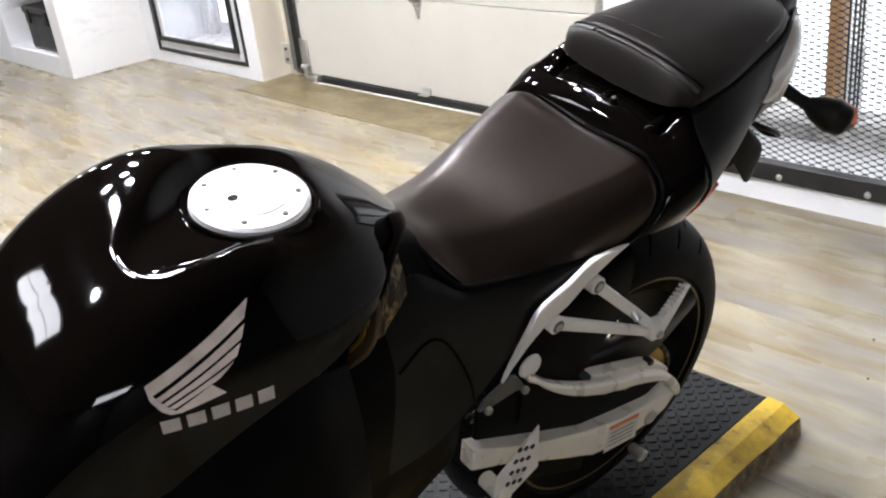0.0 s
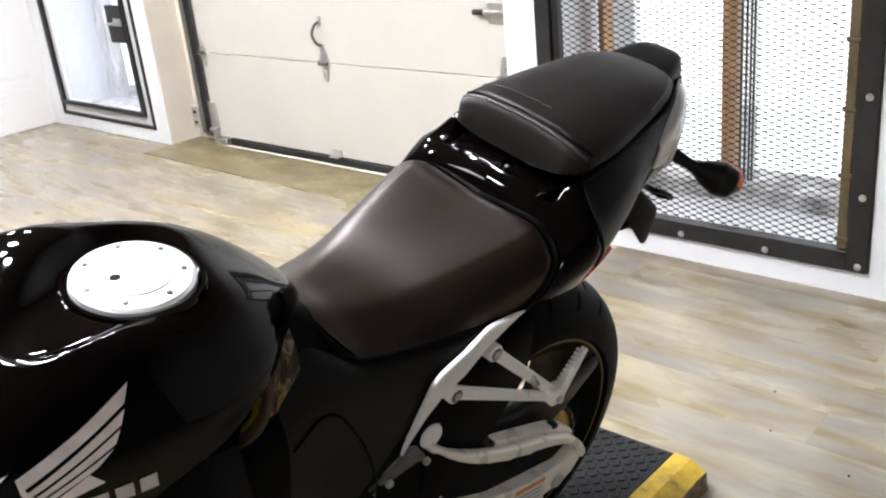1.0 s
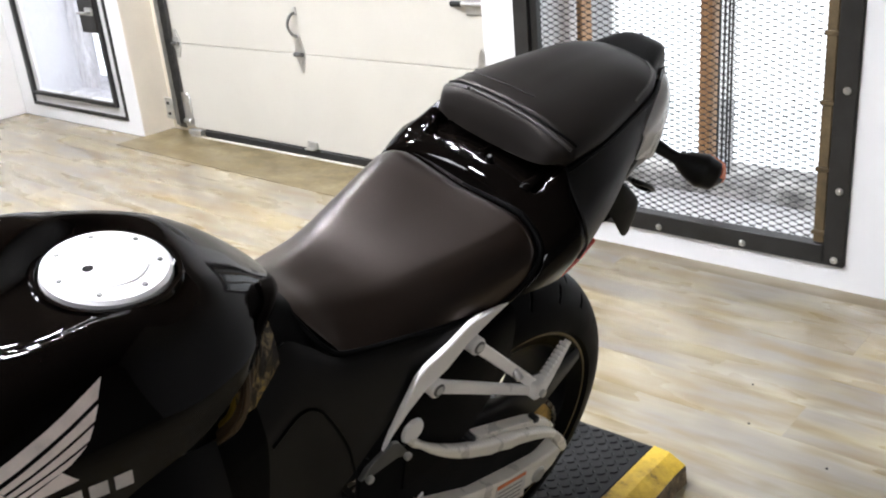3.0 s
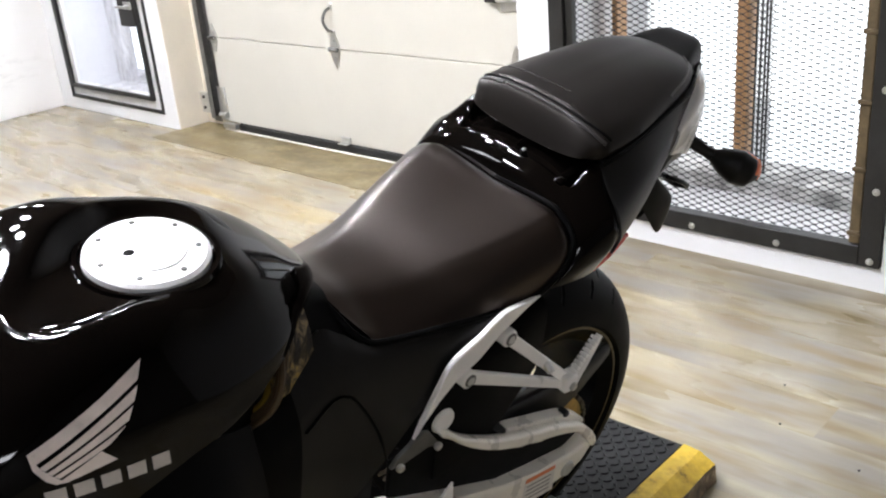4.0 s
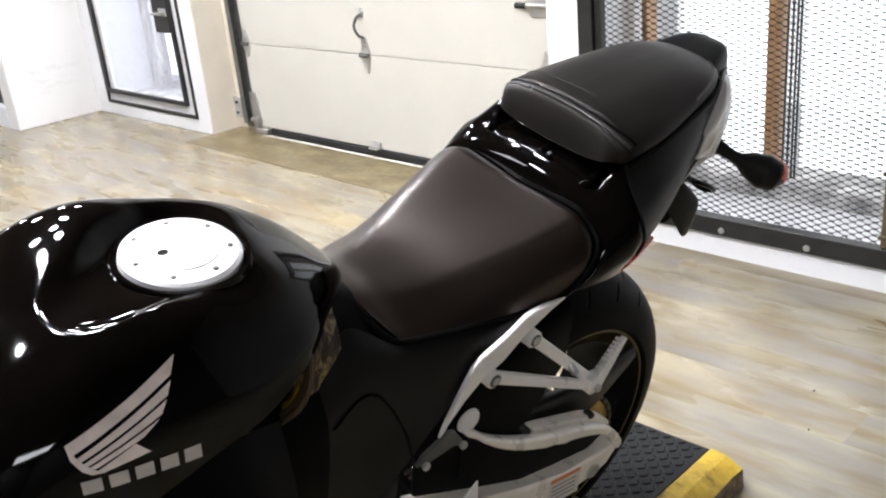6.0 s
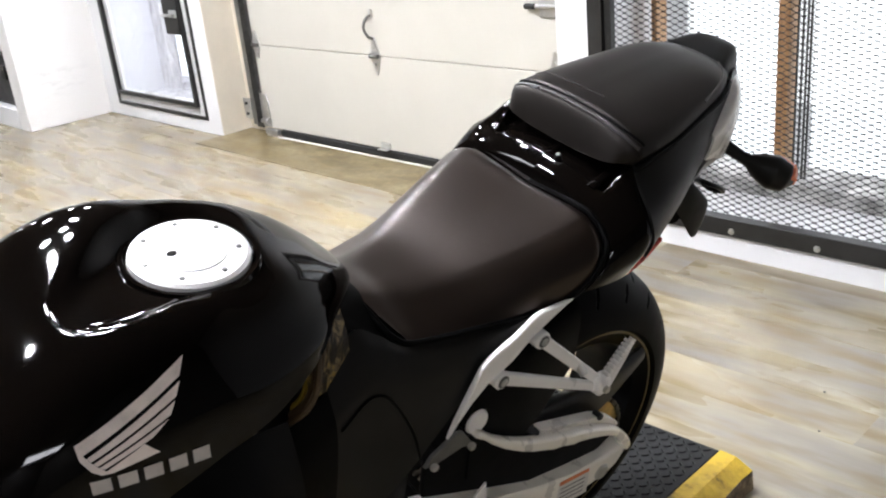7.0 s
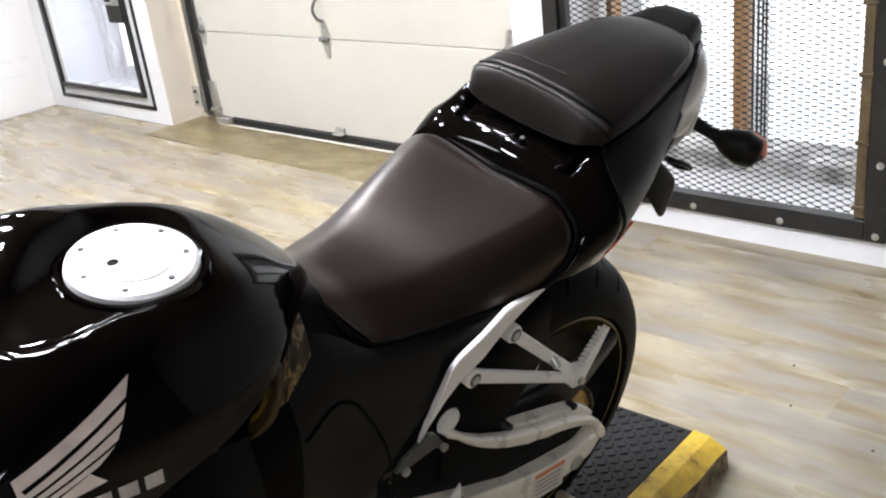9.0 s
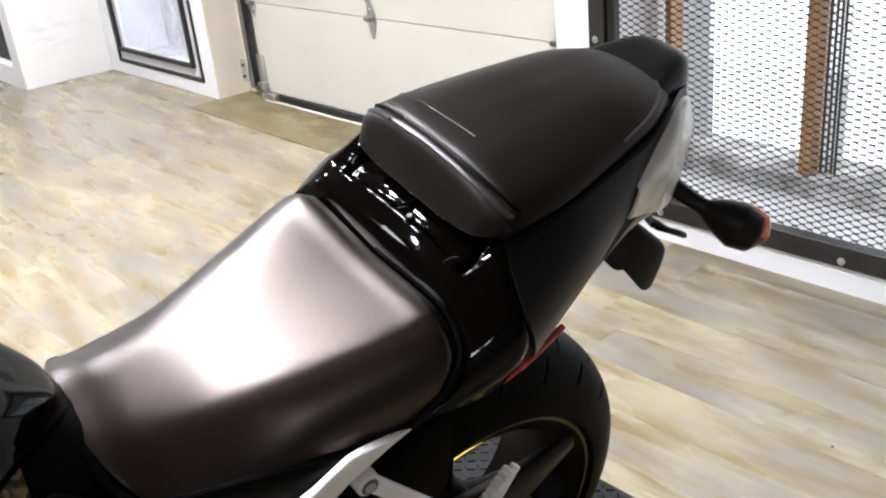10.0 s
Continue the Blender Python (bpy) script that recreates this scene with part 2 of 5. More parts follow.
MATSIDE.color(MATSIDE.ramp(MATSIDE.noise(35, 6, 0.7), [(0.3, (0.05, 0.04, 0.03)), (0.5, (0.2, 0.15, 0.09)), (0.7, (0.4, 0.32, 0.2))]))
MATSIDE.bump(MATSIDE.noise(60, 4), 0.6, 0.004)
MATSIDE = MATSIDE.m


def glow(name, color, strength):
    m = bpy.data.materials.new(name)
    m.use_nodes = True
    n = m.node_tree
    n.nodes.remove(n.nodes["Principled BSDF"])
    e = n.nodes.new("ShaderNodeEmission")
    e.inputs["Color"].default_value, e.inputs["Strength"].default_value = (*color, 1), strength
    n.links.new(e.outputs[0], n.nodes["Material Output"].inputs[0])
    return m


DAY = glow("overcast_daylight", (0.95, 0.97, 1.0), 1.25)
PANEL = glow("lamp_diffuser", (0.975, 0.985, 1.06), 32.0 * LAMP)
BULB = glow("spot_bulb", (0.975, 0.985, 1.06), 550.0 * LAMP)
GLASS = bpy.data.materials.new("window_glass")
GLASS.use_nodes = True
gb = GLASS.node_tree.nodes["Principled BSDF"]
gb.inputs["Base Color"].default_value = (0.97, 0.98, 0.98, 1)
gb.inputs["Roughness"].default_value = 0.02
gb.inputs["Transmission Weight"].default_value = 1.0
gb.inputs["IOR"].default_value = 1.02

# ---------------------------------------------------------------- mesh helpers


def mesh_from(bm, name, sharp=40):
    """A mesh with smooth curved faces, flat large ones and sharp folds."""
    bmesh.ops.recalc_face_normals(bm, faces=bm.faces)
    me = bpy.data.meshes.new(name)
    for f in bm.faces:
        f.smooth = True
    limit = radians(sharp)
    for ed in bm.edges:
        big = any(len(f.verts) > 4 or f.calc_area() > 0.0015 for f in ed.link_faces)
        ed.smooth = not big and len(ed.link_faces) == 2 and ed.calc_face_angle(4.0) < limit
    bm.to_mesh(me)
    bm.free()
    return me


def part(name, bm, material, parent=None, label="", sharp=40):
    me = mesh_from(bm, name, sharp)
    me.materials.append(material)
    ob = new(name, me)
    if parent is not None:
        ob.parent = parent
    if label:
        ob["label"] = label
    return ob


def thing(name, label, category, m=None, group="", kind=""):
    ob = new(name)
    ob.empty_display_size = 0.1
    if m is not None:
        ob.matrix_world = m
    return tagged(ob, label, category, group, kind)


def box(bm, x0, x1, y0, y1, z0, z1, bevel=0.0, m=None, seg=1):
    r = bmesh.ops.create_cube(bm, size=1.0)
    vs = r["verts"]
    for v in vs:
        v.co = Vector((x0 + (v.co.x + 0.5) * (x1 - x0), y0 + (v.co.y + 0.5) * (y1 - y0), z0 + (v.co.z + 0.5) * (z1 - z0)))
    if bevel:
        es = list({e for v in vs for e in v.link_edges})
        r = bmesh.ops.bevel(bm, geom=es, offset=bevel, segments=seg, affect="EDGES", profile=0.5)
        vs = [v for v in r["verts"]] + [v for v in vs if v.is_valid]
    if m is not None:
        for v in {v for v in vs if v.is_valid}:
            v.co = m @ v.co
    return bm


def bbox(*a, **k):
    return box(bmesh.new(), *a, **k)


def cyl(bm, p, q, r0, r1=None, n=20, bevel=0.0, caps=True):
    """A cylinder or cone from p to q with slightly broken edges."""
    p, q = Vector(p), Vector(q)
    r1 = r0 if r1 is None else r1
    d = q - p
    rot = d.to_track_quat("Z", "Y").to_matrix()
    rings = [(0, r0), (1, r1)]
    if bevel:
        L = d.length
        rings = [(0, r0 - bevel), (bevel / L, r0), (1 - bevel / L, r1), (1, r1 - bevel)]
    loops = []
    for f, r in rings:
        loops.append([bm.verts.new(p + d * f + rot @ Vector((r * math.cos(2 * math.pi * i / n), r * math.sin(2 * math.pi * i / n), 0))) for i in range(n)])
    for a, b in zip(loops, loops[1:]):
        for i in range(n):
            bm.faces.new((a[i], a[(i + 1) % n], b[(i + 1) % n], b[i]))
    if caps:
        bm.faces.new(list(reversed(loops[0])))
        bm.faces.new(loops[-1])
    return bm


def catmull(pts, n):
    """Points of a smooth curve through pts (any dimension), n steps between each two."""
    P = np.array(pts, float)
    P = np.vstack([2 * P[0] - P[1], P, 2 * P[-1] - P[-2]])
    out = []
    for i in range(1, len(P) - 2):
        a, b, c, d = P[i - 1], P[i], P[i + 1], P[i + 2]
        for k in range(n):
            t = k / n
            out.append(0.5 * ((2 * b) + (c - a) * t + (2 * a - 5 * b + 4 * c - d) * t * t + (3 * b - a - 3 * c + d) * t ** 3))
    out.append(P[-2])
    return np.array(out)


def tube(bm, pts, r, n=10, smooth=6, flat=None, caps=True):
    """A bar swept along pts; r may be a list. flat=(w, h) gives an oval section: w along the side axis x, h across."""
    P = catmull(pts, smooth) if smooth else np.array(pts, float)
    if isinstance(r, (list, tuple)):
        R = np.interp(np.linspace(0, 1, len(P)), np.linspace(0, 1, len(r)), r)
    else:
        R = np.full(len(P), r)
    loops = []
    side = Vector((1, 0, 0))
    for i, p in enumerate(P):
        d = Vector(P[min(i + 1, len(P) - 1)] - P[max(i - 1, 0)]).normalized()
        a = side - d * side.dot(d)
        if a.length < 0.1:
            a = Vector((0, 0, 1)) - d * d.z
        a.normalize()
        b = d.cross(a)
        w, h = flat if flat else (1, 1)
        loops.append([bm.verts.new(Vector(p) + (a * math.cos(2 * math.pi * k / n) * w + b * math.sin(2 * math.pi * k / n) * h) * R[i]) for k in range(n)])
    for a, b in zip(loops, loops[1:]):
        for k in range(n):
            bm.faces.new((a[k], a[(k + 1) % n], b[(k + 1) % n], b[k]))
    if caps:
        bm.faces.new(list(reversed(loops[0])))
        bm.faces.new(loops[-1])
    return bm


def grid_faces(bm, rows):
    vs = [[bm.verts.new(p) for p in r] for r in rows]
    for a, b in zip(vs, vs[1:]):
        for i in range(len(a) - 1):
            bm.faces.new((a[i], a[i + 1], b[i + 1], b[i]))
    return vs


def loft(sections, ns=7, nk=5, both=True, thick=0.0, close=True, far=None):
    """A smooth skin through bike sections (s, [(u, v), ...]) from the middle outwards (a third number shifts s); both: mirrored to the other side."""
    K = len(sections[0][1])
    ctl = np.array([[(p[0], -(s + (p[2] if len(p) > 2 else 0.0)), p[1]) for p in prof] for s, prof in sections])
    lines = [catmull(ctl[:, k], ns) for k in range(K)]
    rows = [catmull([ln[i] for ln in lines], nk) for i in range(len(lines[0]))]
    if both:
        mirror = np.ones((len(rows[0]), 3)) * np.array([-1, 1, 1])
        if far:
            mirror[:, 0] *= np.interp(np.arange(len(rows[0])) / nk, np.arange(K), far)
        rows = [np.vstack([(r * mirror)[:0:-1], r]) for r in rows]
    bm = bmesh.new()
    vs = grid_faces(bm, rows)
    if close:
        for loop in (vs[0], vs[-1]):
            try:
                bm.faces.new(loop)
            except ValueError:
                pass
    bmesh.ops.remove_doubles(bm, verts=bm.verts, dist=0.0004)
    if thick:
        bmesh.ops.recalc_face_normals(bm, faces=bm.faces)
        bmesh.ops.solidify(bm, geom=bm.faces[:], thickness=thick)
    return bm


def plate(outline, u0, u1, bevel=0.002, smooth=0):
    """A flat plate in the bike's side plane: outline of (s, v) points, from u0 to u1."""
    P = outline
    if smooth:
        c = catmull(list(outline) + [outline[0]], smooth)[:-1]
        P = [tuple(p) for p in c]
    bm = bmesh.new()
    f = bm.faces.new([bm.verts.new((u0, -s, v)) for s, v in P])
    r = bmesh.ops.extrude_face_region(bm, geom=[f])
    for e in r["geom"]:
        if isinstance(e, bmesh.types.BMVert):
            e.co.x = u1
    if bevel:
        es = [e for e in bm.edges if abs(e.verts[0].co.x - e.verts[1].co.x) < 1e-6]
        bmesh.ops.bevel(bm, geom=es, offset=bevel, segments=2, affect="EDGES", profile=0.5)
    return bm


def lathe(bm, prof, n=64, axis_u=True, centre=(0, 0, 0)):
    """Turns (u, r) points round the wheel's axle."""
    c = Vector(centre)
    loops = [[bm.verts.new(c + Vector((u, r * math.cos(2 * math.pi * i / n), r * math.sin(2 * math.pi * i / n)))) for i in range(n)] for u, r in prof]
    for a, b in zip(loops, loops[1:]):
        for i in range(n):
            bm.faces.new((a[i], a[(i + 1) % n], b[(i + 1) % n], b[i]))
    return bm


# ---------------------------------------------------------------- the room
XL, XR, YB, YF, TOP = -8.6, 3.6, -3.2, 2.94, 3.0
YD, YR = 3.115, 2.85
PIL, PIR = -4.59, -2.03


def setting(name, bm, material, label, category):
    return tagged(part(name, bm, material, None), label, category, kind="structure")


floor = setting("floor", bbox(XL, XR, YB, 3.35, -0.1, -0.0045), JOINT, "beige wood-look vinyl plank floor with worn brown strip", "floor")
# left part of the front wall, round the barred doorway niche
bm = bmesh.new()
LX0, LX1, LZ0, LZ1 = -5.80, -4.715, 0.075, 2.05
box(bm, XL, LX0, YF, 3.5, 0, TOP)
box(bm, LX1, PIL, YF, 3.5, 0, TOP)
box(bm, LX0, LX1, YF, 3.5, 0, LZ0)
box(bm, LX0, LX1, YF, 3.5, LZ1, TOP)
setting("wall_front_1", bm, WALL, "white painted wall beside the garage door", "wall")
# right part, round the large grille
RX0, RX1, RZ0, RZ1 = -1.885, -0.70, 0.078, 2.05
bm = bmesh.new()
box(bm, PIR, RX0, YR, 3.5, 0, TOP)
box(bm, RX1, XR, YR, 3.5, 0, TOP)
box(bm, RX0, RX1, YR, 3.5, 0, RZ0)
box(bm, RX0, RX1, YR, 3.5, RZ1, TOP)
setting("wall_front_2", bm, WALL, "white painted wall round the window grille", "wall")
setting("wall_front_3", bbox(PIL, PIR, YD - 0.06, 3.5, 2.2, TOP), WALL, "white lintel over the garage door", "wall")
setting("trim", bbox(PIL - 0.001, PIL + 0.004, YF + 0.004, YD + 0.12, 0.0, 2.2), REVEAL, "cream painted side of the door recess", "trim")
setting("wall_left", bbox(XL - 0.15, XL, YB, 3.5, 0, TOP), WALL, "plain white wall", "wall")
# right and back walls are out of view, added to close the room darkly
setting("wall_right", bbox(XR, XR + 0.15, YB, 3.5, 0, TOP), GREYWALL, "unseen grey wall, dark to keep reflections down", "wall")
setting("wall_back", bbox(XL, XR, YB - 0.15, YB, 0, TOP), DARKWALL, "unseen closing wall, near black to keep reflections down", "wall")
setting("ceiling", bbox(XL, XR, YB, 3.5, TOP, TOP + 0.12), CEILING, "brown timber ceiling", "ceiling")
setting("backdrop", bbox(-14, 4, 5.2, 5.22, -1.0, 4.0), DAY, "overexposed white daylight outside the windows", "backdrop")
setting("ground", bbox(-40, 40, 3.5, 60, -0.16, -0.1), WHITE_SILL, "pale ground outside", "ground")

# white built-in cabinet with an open cubby
CX, CY = -5.945, 2.38
cab = thing("wall_cabinet", "white built-in cabinet with an open cubby at floor level", "cabinet")
for nm, x0, x1, z0, z1 in (("side_panel", CX - 0.15, CX, 0, 2.4), ("side_panel", XL, CX - 1.0, 0, 2.4), ("plinth", CX - 1.0, CX - 0.15, 0, 0.13), ("upper_panel", CX - 1.0, CX - 0.15, 0.62, 2.4)):
    part(nm, bbox(x0, x1, CY, YF - 0.002, z0, z1, 0.004), SCUFF if x1 == CX else WALL, cab)
part("back_panel", bbox(CX - 1.0, CX - 0.15, YF - 0.03, YF - 0.006, 0.13, 0.62), WALL, cab)
case = thing("storage_case", "black plastic case standing in the white cubby", "case", pose(-6.4, 2.56, 0.13))
part("body", bbox(-0.24, 0.24, -0.13, 0.13, 0, 0.24, 0.02, seg=2), BOX, case)
part("lid", bbox(-0.25, 0.25, -0.14, 0.14, 0.243, 0.29, 0.012, seg=2), BOX, case)
bm = bmesh.new()
tube(bm, [(-0.09, -0.03, 0.28), (-0.09, -0.03, 0.325), (0.09, -0.03, 0.325), (0.09, -0.03, 0.28)], 0.012, 8, 4)
part("handle", bm, BOX, case)
for x in (-0.15, 0.15):
    part("latch", bbox(x - 0.03, x + 0.03, -0.15, -0.135, 0.18, 0.27, 0.004), PLASTIC, case)
tub = thing("plastic_tub", "small blue plastic tub on the floor", "tub", pose(-7.55, 2.2, 0))
bm = bmesh.new()
cyl(bm, (0, 0, 0), (0, 0, 0.09), 0.09, 0.105, 24, 0.004)
part("body", bm, BLUE, tub)
bm = bmesh.new()
cyl(bm, (0, 0, 0.092), (0, 0, 0.11), 0.11, None, 24, 0.004)
part("lid", bm, WHITE_PANEL, tub)

# ---------------------------------------------------------------- garage door
door = tagged(new("door_1"), "closed white sectional garage door with galvanised hinges", "garage door", kind="structure")
DX0, DX1, SEC = -4.36, -2.06, 0.468


def door_section(k):
    z0 = 0.045 + k * SEC
    bm = bbox(DX0, DX1, YD - 0.022, YD + 0.022, z0 + 0.0012, z0 + SEC - 0.0012, 0.004, seg=2)
    part("panel", bm, DOORMAT, door)


for k in range(4):
    door_section(k)
part("rubber_seal", bbox(DX0 + 0.14, DX1, YD - 0.03, YD + 0.02, 0.006, 0.0445, 0.006), SEAL, door, "black rubber bottom seal")
part("threshold_strip", bbox(DX0 + 0.02, DX1, YD - 0.045, YD - 0.031, 0.0, 0.006, 0.002), LABEL_WHITE, door, "thin bright metal threshold strip")


def hinge(x, z, h=0.12):
    """Diamond-shaped galvanised hinge with a round knuckle."""
    y = YD - 0.0225
    bm = bmesh.new()
    for sgn in (1, -1):
        pts = [(-0.035, 0.0), (-0.03, 0.018), (-0.007, h * 0.75), (0.007, h * 0.75), (0.03, 0.018), (0.035, 0.0)]
        f = bm.faces.new([bm.verts.new((x + a, y - 0.0045, z + sgn * b)) for a, b in pts])
        r = bmesh.ops.extrude_face_region(bm, geom=[f])
        for e in r["geom"]:
            if isinstance(e, bmesh.types.BMVert):
                e.co.y = y
    hg = part("hinge", bm, CHROME, door, "galvanised diamond hinge", 30)
    bm = bmesh.new()
    cyl(bm, (x - 0.03, y - 0.014, z), (x + 0.03, y - 0.014, z), 0.011, None, 12, 0.002)
    part("knuckle", bm, TRACK, hg)
    for dz in (0.04, -0.04):
        bm = bmesh.new()
        cyl(bm, (x, y - 0.004, z + dz), (x, y - 0.011, z + dz), 0.006, None, 6)
        part("bolt", bm, CHROME, hg)


for k in (1, 2, 3):
    z = 0.045 + k * SEC
    hinge(-3.335, z)
    hinge(DX0 + 0.03, z, 0.10)
    hinge(-2.235, z, 0.115)
# pull handle above the middle hinge
bm = bmesh.new()
hx, hy = -3.338, YD - 0.022
tube(bm, [(hx, hy, 0.595), (hx - 0.004, hy - 0.03, 0.61), (hx - 0.012, hy - 0.045, 0.652), (hx - 0.006, hy - 0.03, 0.693), (hx, hy, 0.708)], 0.007, 8, 6)
hd = part("pull_handle", bm, TRACK, door, "grey steel pull handle")
for z in (0.585, 0.713):
    part("foot", bbox(hx - 0.014, hx + 0.014, hy - 0.006, hy, z - 0.02, z + 0.02, 0.002), CHROME, hd)
# slide latch beside the pilaster
lt = part("slide_latch", bbox(-2.30, -2.17, hy - 0.012, hy, 0.733, 0.818, 0.004), CHROME, door, "galvanised slide latch with black grip")
bm = bmesh.new()
cyl(bm, (-2.31, hy - 0.02, 0.778), (-2.20, hy - 0.02, 0.778), 0.009, None, 12, 0.002)
part("latch_bar", bm, CHROME, lt)
bm = bmesh.new()
cyl(bm, (-2.365, hy - 0.02, 0.778), (-2.31, hy - 0.02, 0.778), 0.012, None, 12, 0.003)
part("grip", bm, SEAL, lt)
bm = bmesh.new()
box(bm, -3.365, -3.30, YD - 0.034, YD - 0.0225, 0.05, 0.083, 0.002)
box(bm, -3.365, -3.30, YD - 0.06, YD - 0.034, 0.05, 0.055, 0.001)
part("foot_bracket", bm, CHROME, door, "small galvanised step bracket")
bm = bmesh.new()
box(bm, DX0 - 0.02, DX0 + 0.055, YD - 0.0285, YD - 0.0225, 0.05, 0.24, 0.002)
box(bm, DX0 + 0.02, DX0 + 0.13, YD - 0.05, YD - 0.02, 0.012, 0.042, 0.003)
part("corner_bracket", bm, CHROME, door, "galvanised bottom corner bracket")
bm = bmesh.new()
cyl(bm, (DX0 - 0.01, YD - 0.04, 0.085), (DX0 + 0.06, YD - 0.04, 0.085), 0.012, None, 14, 0.003)
cyl(bm, (DX0 + 0.045, YD - 0.04, 0.085), (DX0 + 0.06, YD - 0.04, 0.085), 0.02, None, 14, 0.003)
part("roller_pin", bm, CHROME, door)
# vertical roller track with its wall brackets
trk = thing("door_track", "galvanised vertical roller track of the garage door", "door track", kind="structure")
bm = bmesh.new()
tx = DX0 - 0.05
box(bm, tx - 0.028, tx - 0.024, YD - 0.05, YD + 0.01, 0.06, 2.15)
box(bm, tx - 0.0235, tx + 0.014, YD - 0.054, YD - 0.050, 0.06, 2.15)
box(bm, tx - 0.0235, tx + 0.03, YD + 0.006, YD + 0.010, 0.06, 2.15)
part("rail", bm, TRACK, trk)
part("shadow_gap_angle", bbox(tx - 0.10, tx - 0.032, YD + 0.012, YD + 0.018, 0.02, 2.15, 0.001), TRACK, trk)
for z in (0.09, 1.7):
    b = part("wall_bracket", bbox(tx - 0.09, tx - 0.02, YD - 0.062, YD - 0.055, z, z + 0.12, 0.002), CHROME, trk)
    for dz in (0.03, 0.09):
        bm = bmesh.new()
        cyl(bm, (tx - 0.055, YD - 0.062, z + dz), (tx - 0.055, YD - 0.07, z + dz), 0.009, None, 6)
        part("bolt", bm, STEEL, b)
setting("wall_jamb", bbox(PIL, DX0 + 0.004, YD + 0.024, 3.5, 0, 2.2), REVEAL, "cream painted strip behind the door track", "wall")
setting("wall_jamb_2", bbox(DX1 - 0.004, PIR, YD + 0.024, 3.5, 0, 2.2), REVEAL, "cream painted strip beside the garage door", "wall")

# ---------------------------------------------------------------- barred openings


def diamond_mesh(x0, x1, z0, z1, y, w, h, bar, bond=0.0):
    """Expanded metal: two families of slanted flat strands clipped to the opening."""
    bm = bmesh.new()
    rise = h / w
    span = (x1 - x0) * rise
    for sgn in (1, -1):
        k = -int(span / h) - 2
        while z0 + k * h < z1 + span:
            c = z0 + k * h
            k += 1
            if sgn > 0:
                a, b = max(0.0, (z0 - c) / rise), min(x1 - x0, (z1 - c) / rise)
                za, zb = c + a * rise, c + b * rise
            else:
                c2 = c
                a, b = max(0.0, (c2 - z1) / rise), min(x1 - x0, (c2 - z0) / rise)
                za, zb = c2 - a * rise, c2 - b * rise
            if b - a < 0.004:
                continue
            p, q = Vector((x0 + a, y, za)), Vector((x0 + b, y, zb))
            d = (q - p).normalized()
            n = Vector((-d.z, 0, d.x)) * bar / 2
            t = Vector((0, 0.0012, 0))
            o = Vector((0, 0.0013 * sgn, 0))
            vs = [bm.verts.new(v + o) for v in (p - n - t, p + n - t, p + n + t, p - n + t, q - n - t, q + n - t, q + n + t, q - n + t)]
            for f in ((0, 1, 5, 4), (1, 2, 6, 5), (2, 3, 7, 6), (3, 0, 4, 7)):
                bm.faces.new([vs[i] for i in f])
    # bonds where the strands meet
    nx, nz = int((x1 - x0) / (w / 2)), int((z1 - z0) / (h / 2))
    for i in range(1, nx):
        for j in range(1, nz):
            if (i + j) % 2 == 0 and bond:
                c = Vector((x0 + i * w / 2, y, z0 + j * h / 2))
                vs = [bm.verts.new(c + Vector((a * w * 0.2, d, e * bond))) for a, d, e in ((-1, -0.002, 0), (0, -0.002, 1), (1, -0.002, 0), (0, -0.002, -1), (-1, 0.003, 0.0), (0, 0.003, 1), (1, 0.003, 0), (0, 0.003, -1))]
                for f in ((0, 1, 2, 3), (7, 6, 5, 4), (0, 4, 5, 1), (1, 5, 6, 2), (2, 6, 7, 3), (3, 7, 4, 0)):
                    bm.faces.new([vs[q] for q in f])
    return bm


def ring(x0, x1, z0, z1, y0, y1, w, bevel=0.002):
    bm = bmesh.new()
    box(bm, x0, x0 + w, y0, y1, z0, z1, bevel)
    box(bm, x1 - w, x1, y0, y1, z0, z1, bevel)
    box(bm, x0 + w, x1 - w, y0, y1, z0, z0 + w, bevel)
    box(bm, x0 + w, x1 - w, y0, y1, z1 - w, z1, bevel)
    return bm


def bolt_at(parent, x, y, z, r=0.011):
    bm = bmesh.new()
    cyl(bm, (x, y, z), (x, y - 0.004, z), r, None, 16, 0.001)
    cyl(bm, (x, y - 0.004, z), (x, y - 0.009, z), r * 0.62, r * 0.4, 12)
    part("bolt", bm, CHROME, parent, "bright round bolt head")


win2 = tagged(new("window_2"), "tall window behind a bolted black expanded-metal grille", "window", kind="structure")
fr = part("grille_frame", ring(RX0 + 0.002, RX1 - 0.002, RZ0 + 0.002, RZ1 - 0.002, YR - 0.014, YR + 0.03, 0.062), STEEL, win2, "black painted steel angle frame")
for x in (-1.61, -1.314, -1.018, -0.729):
    bolt_at(fr, x, YR - 0.014, 0.1)
for z in (0.32, 0.62, 0.92, 1.22, 1.52, 1.82):
    bolt_at(fr, -0.728, YR - 0.014, z)
    bolt_at(fr, -1.855, YR - 0.014, z)
gate = part("hinged_stile", bbox(-0.80, -0.768, YR - 0.004, YR + 0.028, 0.145, 1.98, 0.003), RUST, win2, "worn brown steel stile")
for k in range(9):
    part("weld", bbox(-0.806, -0.762, YR - 0.01, YR + 0.0, 0.17 + 0.2 * k, 0.185 + 0.2 * k, 0.003), RUST, gate)
part("inner_bar", bbox(-1.82, -1.792, YR + 0.0, YR + 0.028, 0.145, 1.98, 0.002), STEEL, win2)
part("wire_grille", diamond_mesh(-1.822, -0.80, 0.135, 1.99, YR + 0.034, 0.044, 0.0205, 0.0016, 0.0024), MESHMAT, win2, "black expanded-metal mesh")
